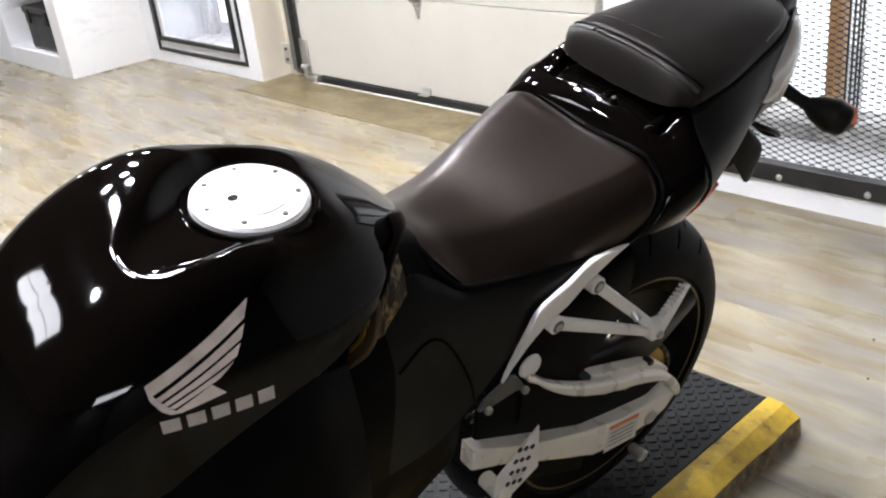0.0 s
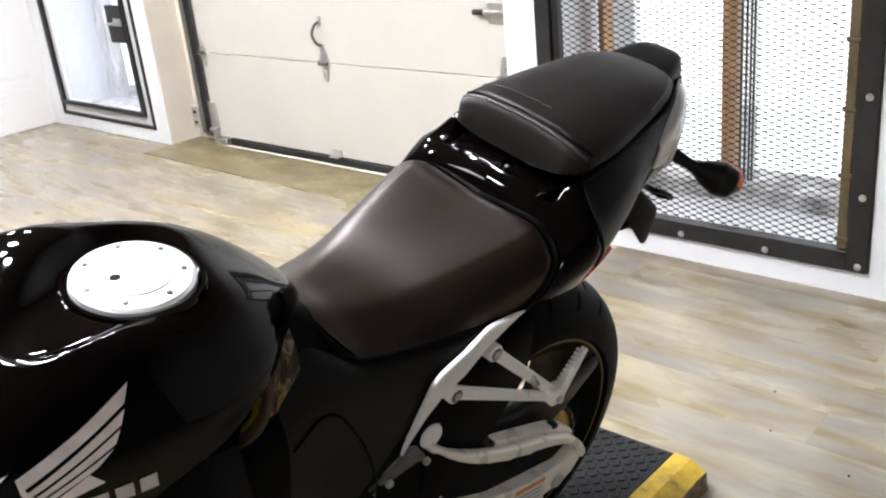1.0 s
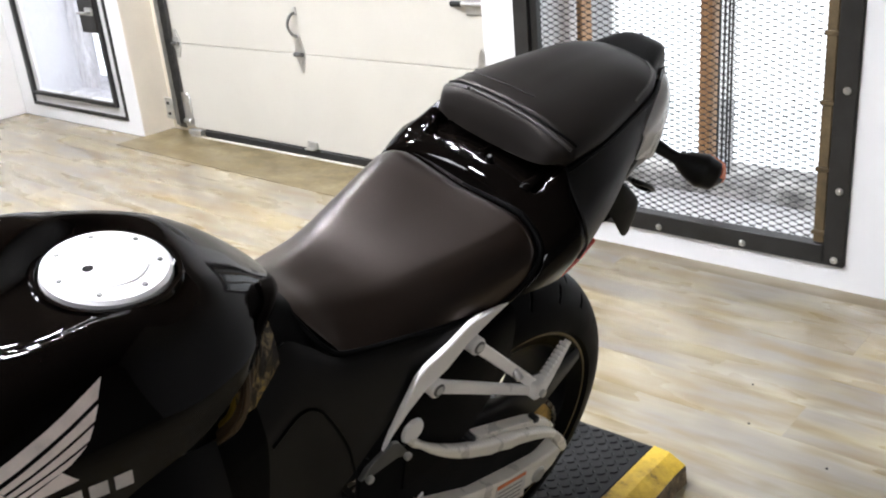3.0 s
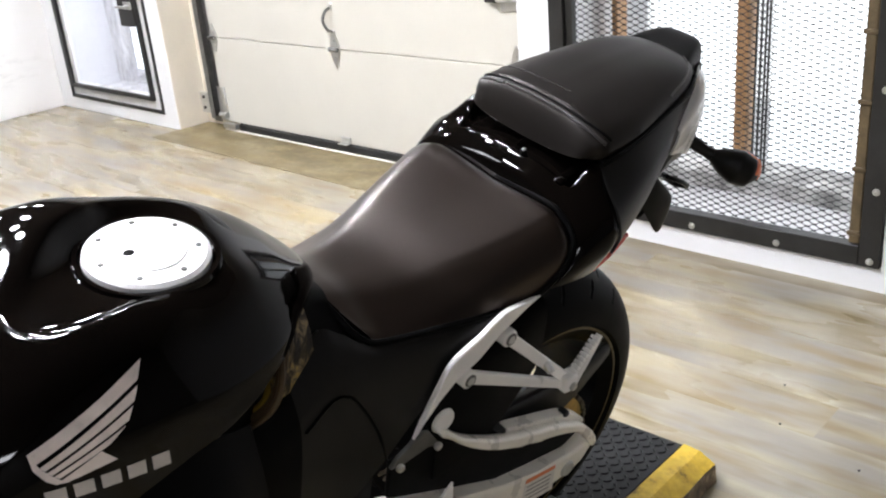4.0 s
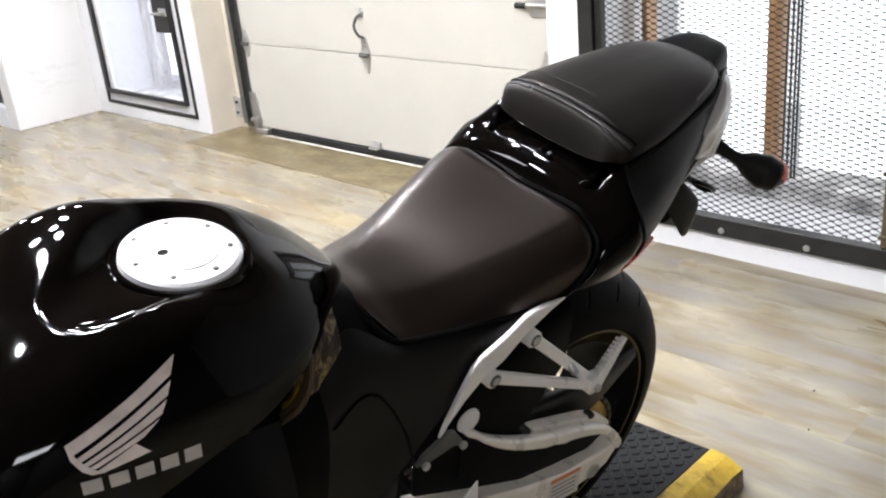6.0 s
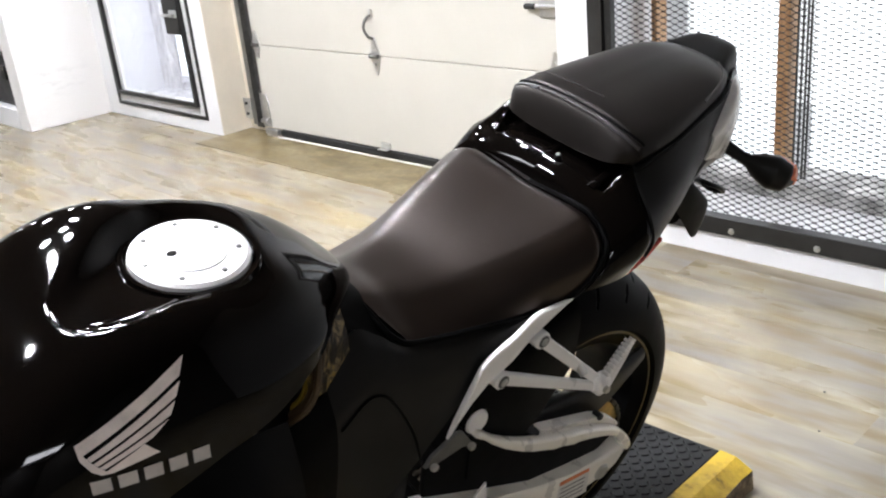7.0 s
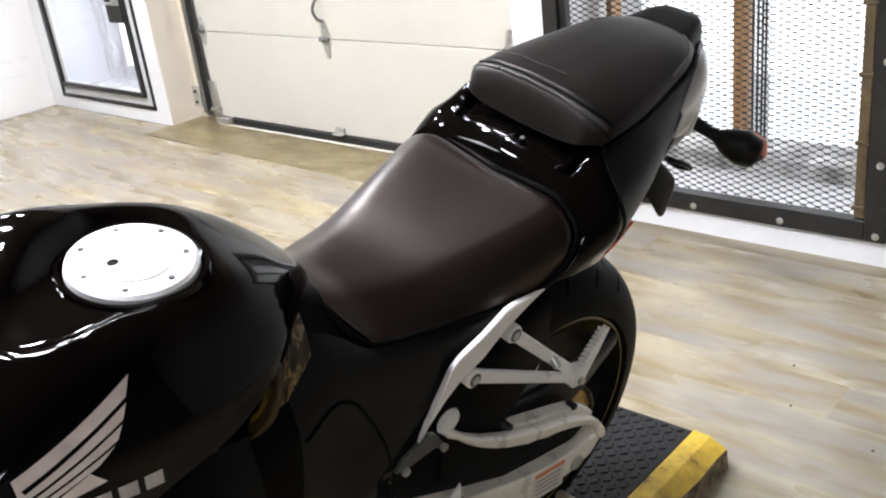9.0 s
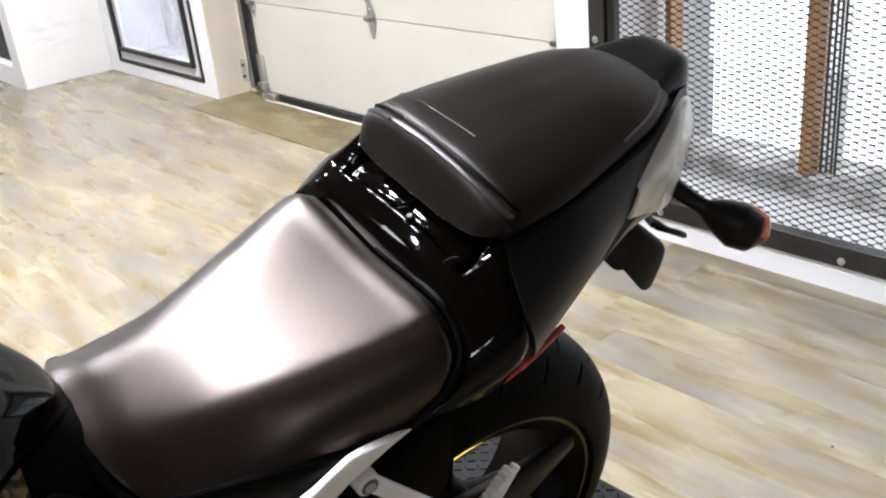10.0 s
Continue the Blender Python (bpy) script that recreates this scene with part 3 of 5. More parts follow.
part("sill", bbox(RX0, RX1, YR + 0.04, 3.12, RZ0 + 0.001, RZ0 + 0.055, 0.003), WHITE_SILL, win2, "white painted sill")
part("dirty_ledge", bbox(RX0, RX1, 3.121, 3.34, RZ0 + 0.001, RZ0 + 0.11, 0.006), SILL, win2, "grey dirty ledge")
part("mullion", bbox(-1.336, -1.294, 3.16, 3.22, RZ0 + 0.1105, RZ1, 0.003), WOODPOST, win2, "reddish brown wooden post")
part("mullion", bbox(-1.832, -1.808, 3.16, 3.23, RZ0 + 0.1105, RZ1, 0.003), WOODPOST, win2, "reddish brown wooden post")
for x in (-1.283, -1.266, -1.25, -1.238):
    part("thin_bar", bbox(x - 0.003, x + 0.003, 3.20, 3.206, RZ0 + 0.1105, RZ1), STEEL, win2)
for x0, x1 in ((-1.80, -1.338), (-1.284, RX1)):
    g = part("pane", bbox(x0, x1, 3.24, 3.246, RZ0 + 0.112, RZ1), GLASS, win2)
    g.visible_shadow = False

win1 = tagged(new("window_1"), "narrow doorway niche behind a black steel mesh gate", "gate", kind="structure")
part("outer_frame", ring(LX0 + 0.002, LX1 - 0.002, LZ0 + 0.002, LZ1 - 0.002, YF - 0.008, YF + 0.004, 0.021), STEEL, win1, "black steel outer frame")
# added white ring, stands in for the bright gap round the gate
part("gap_backing", ring(LX0 + 0.003, LX1 - 0.003, LZ0 + 0.003, LZ1 - 0.003, YF + 0.008, YF + 0.026, 0.09), WHITE_SILL, win1, "white ring added behind the gate for its bright gap")
gt = part("gate_frame", ring(LX0 + 0.036, LX1 - 0.080, LZ0 + 0.074, LZ1 - 0.05, YF - 0.018, YF + 0.005, 0.025), STEEL, win1, "black square-tube gate frame")
part("wire_mesh", diamond_mesh(LX0 + 0.07, LX1 - 0.112, LZ0 + 0.102, LZ1 - 0.09, YF + 0.032, 0.02, 0.014, 0.0013), FINEMESH, gt, "fine mesh, lightened to lavender for the daylight haze")
lb = part("lock_box", bbox(-4.955, -4.80, YF - 0.03, YF - 0.0085, 0.575, 0.785, 0.004), STEEL, gt, "black sheet-steel lock box")
bm = bmesh.new()
box(bm, -4.875, -4.80, YF - 0.04, YF - 0.031, 0.672, 0.715, 0.003)
cyl(bm, (-4.82, YF - 0.04, 0.69), (-4.82, YF - 0.07, 0.69), 0.010, None, 14, 0.002)
tube(bm, [(-4.82, YF - 0.068, 0.69), (-4.86, YF - 0.07, 0.69), (-4.91, YF - 0.066, 0.687)], 0.008, 10, 5)
part("lever_handle", bm, CHROME, lb, "bright metal lever handle")
# added white strip, stands in for light passing under the gate
part("gap_strip", bbox(LX0, LX1, YF + 0.031, YF + 0.06, LZ0 + 0.001, LZ0 + 0.05, 0.003), WHITE_SILL, win1, "white strip added for the light under the gate")
part("sill", bbox(LX0, LX1, YF + 0.061, 3.5, LZ0 + 0.001, LZ0 + 0.03, 0.003), SILL, win1, "grey dirty sill")
part("window_post", bbox(-5.799, -5.672, 3.28, 3.35, LZ0 + 0.031, LZ1, 0.004), FLAKE, win1, "flaking grey window post")
g = part("pane", bbox(-5.664, LX1, 3.31, 3.316, LZ0 + 0.031, LZ1), GLASS, win1)
g.visible_shadow = False

# daylight entering through the two openings
for x, w, p in ((-5.2, 0.86, 15.0), (-0.992, 0.58, 5.0), (-1.55, 0.42, 3.6)):
    ld = bpy.data.lights.new("window_daylight", "AREA")
    ld.shape, ld.size, ld.size_y, ld.energy, ld.color = "RECTANGLE", w, 1.86, p, (0.88, 0.93, 1.0)
    lo = new("window_daylight", ld)
    lo.matrix_world = pose(x, 3.34, 1.12, 90, 0, 180)

# ---------------------------------------------------------------- ceiling lamps


def troffer(x, y, w, d):
    m = pose(x, y, TOP, 0, 0, 32)
    t = thing("ceiling_light", "white rectangular ceiling light, switched on, one of two added as fill", "ceiling light", m, "ceiling lights")
    bm = bmesh.new()
    box(bm, -w / 2 - 0.03, -w / 2, -d / 2 - 0.03, d / 2 + 0.03, -0.06, 0, 0.003)
    box(bm, w / 2, w / 2 + 0.03, -d / 2 - 0.03, d / 2 + 0.03, -0.06, 0, 0.003)
    box(bm, -w / 2, w / 2, -d / 2 - 0.03, -d / 2, -0.06, 0, 0.003)
    box(bm, -w / 2, w / 2, d / 2, d / 2 + 0.03, -0.06, 0, 0.003)
    box(bm, -0.012, 0.012, -d / 2, d / 2, -0.06, 0, 0.002)
    part("frame", bm, FITTING, t)
    for a, b in ((-w / 2, -0.0125), (0.0125, w / 2)):
        part("diffuser", bbox(a, b, -d / 2, d / 2, -0.045, -0.03), PANEL, t)
    return t


def spot(x, y):
    t = thing("ceiling_spot", "small round white ceiling spotlight, switched on", "spotlight", pose(x, y, TOP), "ceiling spotlights")
    bm = bmesh.new()
    lathe_z(bm, [(0.085, 0.0), (0.105, -0.01), (0.1, -0.09), (0.093, -0.09), (0.085, -0.05)], 24)
    part("housing", bm, FITTING, t)
    bm = bmesh.new()
    cyl(bm, (0, 0, -0.075), (0, 0, -0.055), 0.09, None, 24)
    part("bulb", bm, BULB, t)


def lathe_z(bm, prof, n):
    loops = [[bm.verts.new((r * math.cos(2 * math.pi * i / n), r * math.sin(2 * math.pi * i / n), z)) for i in range(n)] for r, z in prof]
    for a, b in zip(loops, loops[1:]):
        for i in range(n):
            bm.faces.new((a[i], a[(i + 1) % n], b[(i + 1) % n], b[i]))


troffer(-3.3, -1.75, 1.25, 0.42)
# added fill light for the bike's near side, no fixture known there
troffer(2.3, -2.4, 1.7, 0.6)
for x, y in SPOTS:
    spot(x, y)

# ---------------------------------------------------------------- rubber mat under the bike
MX0, MX1, MY0, MY1, MZ = -1.285, -0.652, -0.75, 1.735, 0.072
mat = thing("rubber_mat", "thick black diamond-pattern rubber mat with worn yellow edges", "mat")
bm = bmesh.new()
YW = 0.076
part("mat_body", bbox(MX0 + YW, MX1 - YW, MY0, MY1, 0.0, MZ - 0.004, 0.004), MATRUB, mat)


def mat_edge(x_in, x_out):
    """Yellow bevelled border, a little wavy, over a worn brown side."""
    bm, bs = bmesh.new(), bmesh.new()
    n = 60
    top, mid, out, low = [], [], [], []
    for i in range(n + 1):
        y = MY0 + (MY1 - MY0) * i / n
        w = noise.noise(Vector((x_out * 3, y * 7, 0.0))) * 0.004 + noise.noise(Vector((x_out, y * 40, 3.0))) * 0.0015
        dx = (x_out - x_in)
        top.append((x_in, y, MZ - 0.003))
        mid.append((x_in + dx * 0.5, y, MZ - 0.006 + w))
        out.append((x_out + w * 2, y, MZ - 0.026 + w))
        low.append((x_out + w * 2 + (0.004 if dx > 0 else -0.004), y, 0.0))
    grid_faces(bm, [top, mid, out])
    bmesh.ops.recalc_face_normals(bm, faces=bm.faces)
    part("yellow_edge", bm, MATYEL, mat, "worn yellow safety edge")
    inn = [(x_in, p[1], 0.0) for p in low]
    grid_faces(bs, [[(p[0], p[1], p[2] - 0.0015) for p in out], low, inn])
    for k in (0, -1):
        f = [bs.verts.new(v) for v in ((top[k][0], top[k][1], top[k][2] - 0.0015), (mid[k][0], mid[k][1], mid[k][2] - 0.0015), (out[k][0], out[k][1], out[k][2] - 0.0015), low[k], inn[k])]
        bs.faces.new(f)
    part("worn_side", bs, MATSIDE, mat, "frayed brown mat side")


mat_edge(MX1 - YW, MX1)
mat_edge(MX0 + YW, MX0)
bm = bmesh.new()
pitch = 0.0195
for i in range(int((MX1 - MX0 - 2 * YW) / pitch)):
    for j in range(int((MY1 - MY0) / pitch)):
        x, y = MX0 + YW + pitch * (i + 0.5), MY0 + pitch * (j + 0.5)
        a = radians(45 if (i + j) % 2 else -45)
        ca, sa = math.cos(a), math.sin(a)
        base = [(-0.0095, 0), (0, -0.003), (0.0095, 0), (0, 0.003)]
        lo = [bm.verts.new((x + p * ca - q * sa, y + p * sa + q * ca, MZ - 0.004)) for p, q in base]
        hi = [bm.verts.new((x + (p * ca - q * sa) * 0.7, y + (p * sa + q * ca) * 0.7, MZ - 0.0008)) for p, q in base]
        bm.faces.new(hi)
        for k in range(4):
            bm.faces.new((lo[k], lo[(k + 1) % 4], hi[(k + 1) % 4], hi[k]))
tagged(part("raised_tread", bm, MATRUB, mat), kind="stuff")

# ---------------------------------------------------------------- motorcycle
# bike coordinates: s forward of the rear axle line, u to its left, v up; local x = u, y = -s, z = v
from mathutils.bvhtree import BVHTree

BIKE = pose(-0.870, 1.27, 0.012, 0, 15, -5.26)
bike = thing("motorcycle", "black sport motorcycle leaning on its side stand on the rubber mat", "motorcycle", BIKE)

TANK = [
    (1.06, [(0, 0.84), (0.06, 0.838), (0.105, 0.826), (0.135, 0.79), (0.14, 0.73)]),
    (0.98, [(0, 0.925), (0.065, 0.924), (0.118, 0.912), (0.15, 0.865), (0.165, 0.79)]),
    (0.91, [(0, 0.984), (0.068, 0.982), (0.12, 0.968), (0.156, 0.92), (0.170, 0.83)]),
    (0.84, [(0, 1.016), (0.07, 1.016), (0.12, 1.0), (0.158, 0.945), (0.170, 0.86)]),
    (0.77, [(0, 1.022), (0.07, 1.025), (0.118, 1.008), (0.157, 0.95), (0.167, 0.88)]),
    (0.70, [(0, 1.005), (0.07, 1.008), (0.115, 0.992), (0.149, 0.942), (0.157, 0.893)]),
    (0.63, [(0, 0.994), (0.064, 0.993), (0.101, 0.976), (0.126, 0.944), (0.131, 0.919)]),
    (0.58, [(0, 0.973), (0.05, 0.971), (0.075, 0.96), (0.090, 0.944), (0.090, 0.93)]),
    (0.545, [(0, 0.949), (0.034, 0.948), (0.05, 0.942), (0.059, 0.932), (0.058, 0.918)]),
    (0.522, [(0, 0.93), (0.018, 0.929), (0.027, 0.926), (0.033, 0.919), (0.032, 0.908)]),
    (0.512, [(0, 0.915), (0.008, 0.914), (0.013, 0.911), (0.016, 0.907), (0.015, 0.9)]),
]
bm = loft(TANK, 13, 12)
# sunken pan round the filler cap, with a soft rim
PAN = catmull([(0.700, 0.083), (0.749, 0.082), (0.793, 0.086), (0.832, 0.080), (0.852, 0.066), (0.860, 0.040), (0.854, 0.012), (0.820, -0.014), (0.775, -0.05), (0.74, -0.068), (0.70, -0.082), (0.66, -0.075), (0.625, -0.05), (0.61, 0.0), (0.625, 0.055), (0.66, 0.078), (0.700, 0.083)], 6)


def pan_depth(s, u):
    """How deep inside the pan's outline a spot lies, 0 at the rim to 1."""
    d = np.hypot(PAN[:, 0] - s, PAN[:, 1] - u).min()
    x0, y0, x1, y1 = PAN[:-1, 0], PAN[:-1, 1], PAN[1:, 0], PAN[1:, 1]
    cross = ((y0 > u) != (y1 > u)) & (s < (x1 - x0) * (u - y0) / np.where(y1 == y0, 1e-9, y1 - y0) + x0)
    return min(1.0, d / 0.015) if cross.sum() % 2 else 0.0


for vert in bm.verts:
    fade = 1.0 - min(1.0, max(0.0, (-vert.co.y - 0.80) / 0.2))
    vert.co.z -= 0.13 * fade * max(-0.13, min(0.13, vert.co.x)) * min(1.0, max(0.0, (vert.co.z - 0.88) / 0.09))
for vert in bm.verts:
    if vert.co.z > 0.95 and 0.6 < -vert.co.y < 0.87:
        f = pan_depth(-vert.co.y, vert.co.x)
        f = f * f * (3 - 2 * f)
        far_off = min(1.0, max(0.0, (math.hypot(-vert.co.y - 0.706, vert.co.x - 0.003) - 0.066) / 0.1))
        level = 0.9995 * (1 - far_off) + (vert.co.z - 0.007) * far_off
        vert.co.z += (min(level, vert.co.z) - vert.co.z) * f
rim = [v for v in bm.verts if v.co.z > 0.94 and 0.57 < -v.co.y < 0.90]
for _ in range(3):
    bmesh.ops.smooth_vert(bm, verts=rim, factor=0.5, use_axis_z=True)
tip = [v for v in bm.verts if 0.528 < -v.co.y < 0.66]
for _ in range(4):
    bmesh.ops.smooth_vert(bm, verts=tip, factor=0.5, use_axis_x=True, use_axis_y=True, use_axis_z=True)
tank_tree = BVHTree.FromBMesh(bm)
tank = part("fuel_tank", bm, PAINT, bike, "glossy black fuel tank", 60)


def on_tank(s, v, lift):
    """The spot on the tank's left skin at (s, v), lifted off it."""
    hit, nor, _, _ = tank_tree.ray_cast(Vector((0.4, -s, v)), Vector((-1, 0, 0)))
    if hit is None:
        return None
    if nor.x < 0:
        nor = -nor
    return hit + nor * lift


def decal(name, quad, material, nu, nv, label=""):
    """A thin foil laid on the tank: quad of four (s, v) corners, or two edge curves."""
    rows = []
    for j in range(nv + 1):
        r = []
        for i in range(nu + 1):
            a, b = i / nu, j / nv
            s = (quad[0][0] * (1 - a) + quad[1][0] * a) * (1 - b) + (quad[3][0] * (1 - a) + quad[2][0] * a) * b
            v = (quad[0][1] * (1 - a) + quad[1][1] * a) * (1 - b) + (quad[3][1] * (1 - a) + quad[2][1] * a) * b
            r.append(on_tank(s, v, 0.0012))
        rows.append(r)
    bm = bmesh.new()
    grid_faces(bm, rows)
    return part(name, bm, material, tank, label)


# plain five-striped emblem and bar
ROOTS = [(0.893, 0.949), (0.8895, 0.941), (0.888, 0.938), (0.885, 0.9345), (0.884, 0.9325), (0.881, 0.9295), (0.880, 0.928), (0.876, 0.925), (0.875, 0.923), (0.869, 0.9195)]
TIPS = [(0.779, 0.986), (0.789, 0.973), (0.7905, 0.9695), (0.798, 0.9595), (0.800, 0.957), (0.808, 0.948), (0.811, 0.9455), (0.829, 0.9365), (0.838, 0.934), (0.826, 0.921)]
for i in range(0, 10, 2):
    decal("emblem_stripe", [ROOTS[i], TIPS[i], TIPS[i + 1], ROOTS[i + 1]], EMBLEM, 10, 2, "silver emblem stripe")
for i in range(5):
    a, c = i / 5, (i + 0.74) / 5
    quad = [(0.891 - 0.118 * f, top - drop * f) for f, top, drop in ((a, 0.918, 0.014), (c, 0.918, 0.014), (c, 0.905, 0.017), (a, 0.905, 0.017))]
    decal("emblem_block", quad, LETTERING, 3, 2, "dull silver emblem block")

ROOT = [(0.8935, 0.949), (0.8935, 0.9375), (0.8905, 0.9325), (0.887, 0.9265), (0.880, 0.921), (0.869, 0.919)]
for p, q, a, b in zip(ROOT, ROOT[1:], ROOTS[0::2], ROOTS[2::2] + ROOTS[9:]):
    decal("emblem_root", [p, a, b, q], EMBLEM, 2, 2, "silver emblem root")

# filler cap
capm = pose(0.003, -0.706, 0.9985) @ pose(0, 0, 0, -1.3, 2.3)
cap = part("filler_cap", bmesh.new(), CAPMETAL, bike, "bright brushed metal filler cap")
bm = bmesh.new()
lathe_z(bm, [(0.0005, 0.012), (0.03, 0.0118), (0.0385, 0.0112), (0.039, 0.0096), (0.0405, 0.0096), (0.041, 0.0105), (0.0585, 0.009), (0.0625, 0.006), (0.064, -0.004)], 56)
bm.transform(capm)
me = mesh_from(bm, "filler_cap", 25)
me.materials.append(CAPMETAL)
cap.data = me
for k in range(7):
    a = 2 * math.pi * (k + 0.3) / 7
    bm = bmesh.new()
    cyl(bm, (0.05 * math.cos(a), 0.05 * math.sin(a), 0.0085), (0.05 * math.cos(a), 0.05 * math.sin(a), 0.0112), 0.0030, None, 10, 0.0006)
    bm.transform(capm)
    part("cap_screw", bm, TRACK, cap)
bm = bmesh.new()
cyl(bm, (0, -0.02, 0.0112), (0, -0.02, 0.0128), 0.0062, 0.0056, 16)
bm.transform(Matrix.Diagonal((0.75, 1.0, 1.0, 1.0)))
bm.transform(capm)
part("key_flap", bm, DARK, cap, "dark key slot")
bm = bmesh.new()
lathe_z(bm, [(0.0655, -0.004), (0.067, 0.004), (0.0715, 0.0045), (0.074, -0.004)], 56)
bm.transform(capm)
part("cap_ring", bm, PAINT, cap)

# rider's seat
SEAT = [
    (0.512, [(0, 0.893), (0.022, 0.8925), (0.042, 0.889), (0.064, 0.881, -0.004), (0.086, 0.870, -0.012), (0.100, 0.858, -0.022)]),
    (0.495, [(0, 0.890), (0.025, 0.8895), (0.046, 0.886), (0.068, 0.877), (0.090, 0.864, -0.005), (0.106, 0.851, -0.012)]),
    (0.46, [(0, 0.884), (0.030, 0.8838), (0.052, 0.880), (0.074, 0.870), (0.095, 0.858), (0.1095, 0.850)]),
    (0.40, [(0, 0.887), (0.045, 0.8865), (0.069, 0.883), (0.090, 0.872), (0.110, 0.860), (0.1235, 0.848)]),
    (0.33, [(0, 0.904), (0.070, 0.904), (0.094, 0.900), (0.115, 0.888), (0.131, 0.870), (0.1405, 0.848)]),
    (0.27, [(0, 0.919), (0.085, 0.921), (0.111, 0.917), (0.132, 0.904), (0.147, 0.882), (0.152, 0.853)]),
    (0.235, [(0, 0.928), (0.093, 0.931), (0.119, 0.927), (0.140, 0.914), (0.154, 0.893), (0.157, 0.868, 0.008)]),
    (0.212, [(0, 0.934), (0.096, 0.938), (0.121, 0.934), (0.141, 0.922), (0.154, 0.905, 0.004), (0.159, 0.885, 0.012)]),
    (0.198, [(0, 0.930), (0.094, 0.935), (0.118, 0.930), (0.136, 0.919), (0.149, 0.904, 0.004), (0.155, 0.886, 0.012)]),
]
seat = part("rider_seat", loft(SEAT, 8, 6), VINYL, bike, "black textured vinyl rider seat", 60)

# passenger pad with a welted front edge
PAD = [
    (0.153, [(0, 0.985), (0.06, 0.987), (0.1, 0.994), (0.117, 0.999, -0.014), (0.116, 0.994, -0.016)]),
    (0.150, [(0, 1.012), (0.06, 1.010), (0.102, 1.005), (0.119, 1.002, -0.013), (0.118, 0.994, -0.015)]),
    (0.1445, [(0, 1.034), (0.06, 1.030), (0.104, 1.019), (0.122, 1.006, -0.009), (0.120, 0.994, -0.011)]),
    (0.138, [(0, 1.0425), (0.06, 1.0385), (0.106, 1.025), (0.124, 1.009, -0.006), (0.122, 0.994, -0.008)]),
    (0.131, [(0, 1.0435), (0.06, 1.0395), (0.106, 1.026), (0.125, 1.009, -0.003), (0.1235, 0.9945, -0.005)]),
    (0.118, [(0, 1.048), (0.06, 1.045), (0.107, 1.032), (0.1265, 1.012), (0.1245, 0.995)]),
    (0.06, [(0, 1.054), (0.06, 1.051), (0.105, 1.038), (0.124, 1.02), (0.122, 0.996)]),
    (-0.01, [(0, 1.061), (0.055, 1.058), (0.095, 1.046), (0.111, 1.029), (0.109, 1.005)]),
    (-0.08, [(0, 1.064), (0.048, 1.062), (0.08, 1.054), (0.094, 1.038), (0.092, 1.015)]),
    (-0.125, [(0, 1.061), (0.036, 1.059), (0.06, 1.053), (0.072, 1.042), (0.07, 1.022)]),
    (-0.152, [(0, 1.052), (0.024, 1.051), (0.04, 1.046), (0.05, 1.038), (0.049, 1.024)]),
]
bm = loft(PAD, 7, 6, far=(1.0, 0.97, 0.92, 0.9, 0.9))
pad_tree = BVHTree.FromBMesh(bm)
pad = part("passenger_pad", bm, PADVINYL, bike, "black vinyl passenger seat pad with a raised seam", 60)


def pad_line(pts, r):
    """A welt following (s, u) points over the pad's top."""
    out = []
    for p in catmull(pts, 5):
        hit, _, _, _ = pad_tree.ray_cast(Vector((p[1], -p[0], 1.3)), Vector((0, 0, -1)))
        if hit:
            out.append(tuple(hit))
    bm = bmesh.new()
    tube(bm, out, r, 6, 0)
    return bm


part("front_welt", pad_line([(0.127, -0.112), (0.134, -0.1), (0.1385, -0.07), (0.140, -0.03), (0.140, 0.04), (0.1385, 0.08), (0.134, 0.108), (0.127, 0.1215)], 0.0032), STITCH, pad, "rolled vinyl edge")
part("front_groove", pad_line([(0.119, -0.112), (0.126, -0.1), (0.130, -0.07), (0.132, -0.03), (0.132, 0.04), (0.130, 0.08), (0.126, 0.109), (0.119, 0.122)], 0.0022), DARK, pad, "dark stitched groove")
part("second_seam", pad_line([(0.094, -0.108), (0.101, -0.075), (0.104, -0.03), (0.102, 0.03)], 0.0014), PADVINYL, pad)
part("rear_seam", pad_line([(-0.03, 0.103), (-0.085, 0.086), (-0.125, 0.058), (-0.143, 0.02), (-0.143, -0.02), (-0.125, -0.058), (-0.085, -0.086)], 0.002), STITCH, pad)

bm = bmesh.new()
tube(bm, [(0.1255, -0.134, 0.992), (0.1285, -0.116, 0.999), (0.125, -0.06, 1.009), (0.113, 0.01, 1.021), (0.0985, 0.08, 1.031), (0.076, 0.125, 1.037)], 0.0045, 8, 5)
part("pad_gap", bm, DARK, pad, "dark gap under the pad")
bm = bmesh.new()
tube(bm, [(0.045, -0.517, 0.886), (0.066, -0.512, 0.876), (0.088, -0.505, 0.863), (0.104, -0.491, 0.852), (0.112, -0.462, 0.847), (0.126, -0.40, 0.845), (0.143, -0.33, 0.845), (0.1545, -0.27, 0.850), (0.160, -0.236, 0.870), (0.1595, -0.213, 0.893), (0.151, -0.199, 0.909), (0.137, -0.193, 0.921), (0.118, -0.191, 0.931), (0.094, -0.190, 0.936), (0.0, -0.190, 0.932)], 0.0042, 8, 5)
part("seat_gap", bm, DARK, seat, "dark gap along the seat's edge")

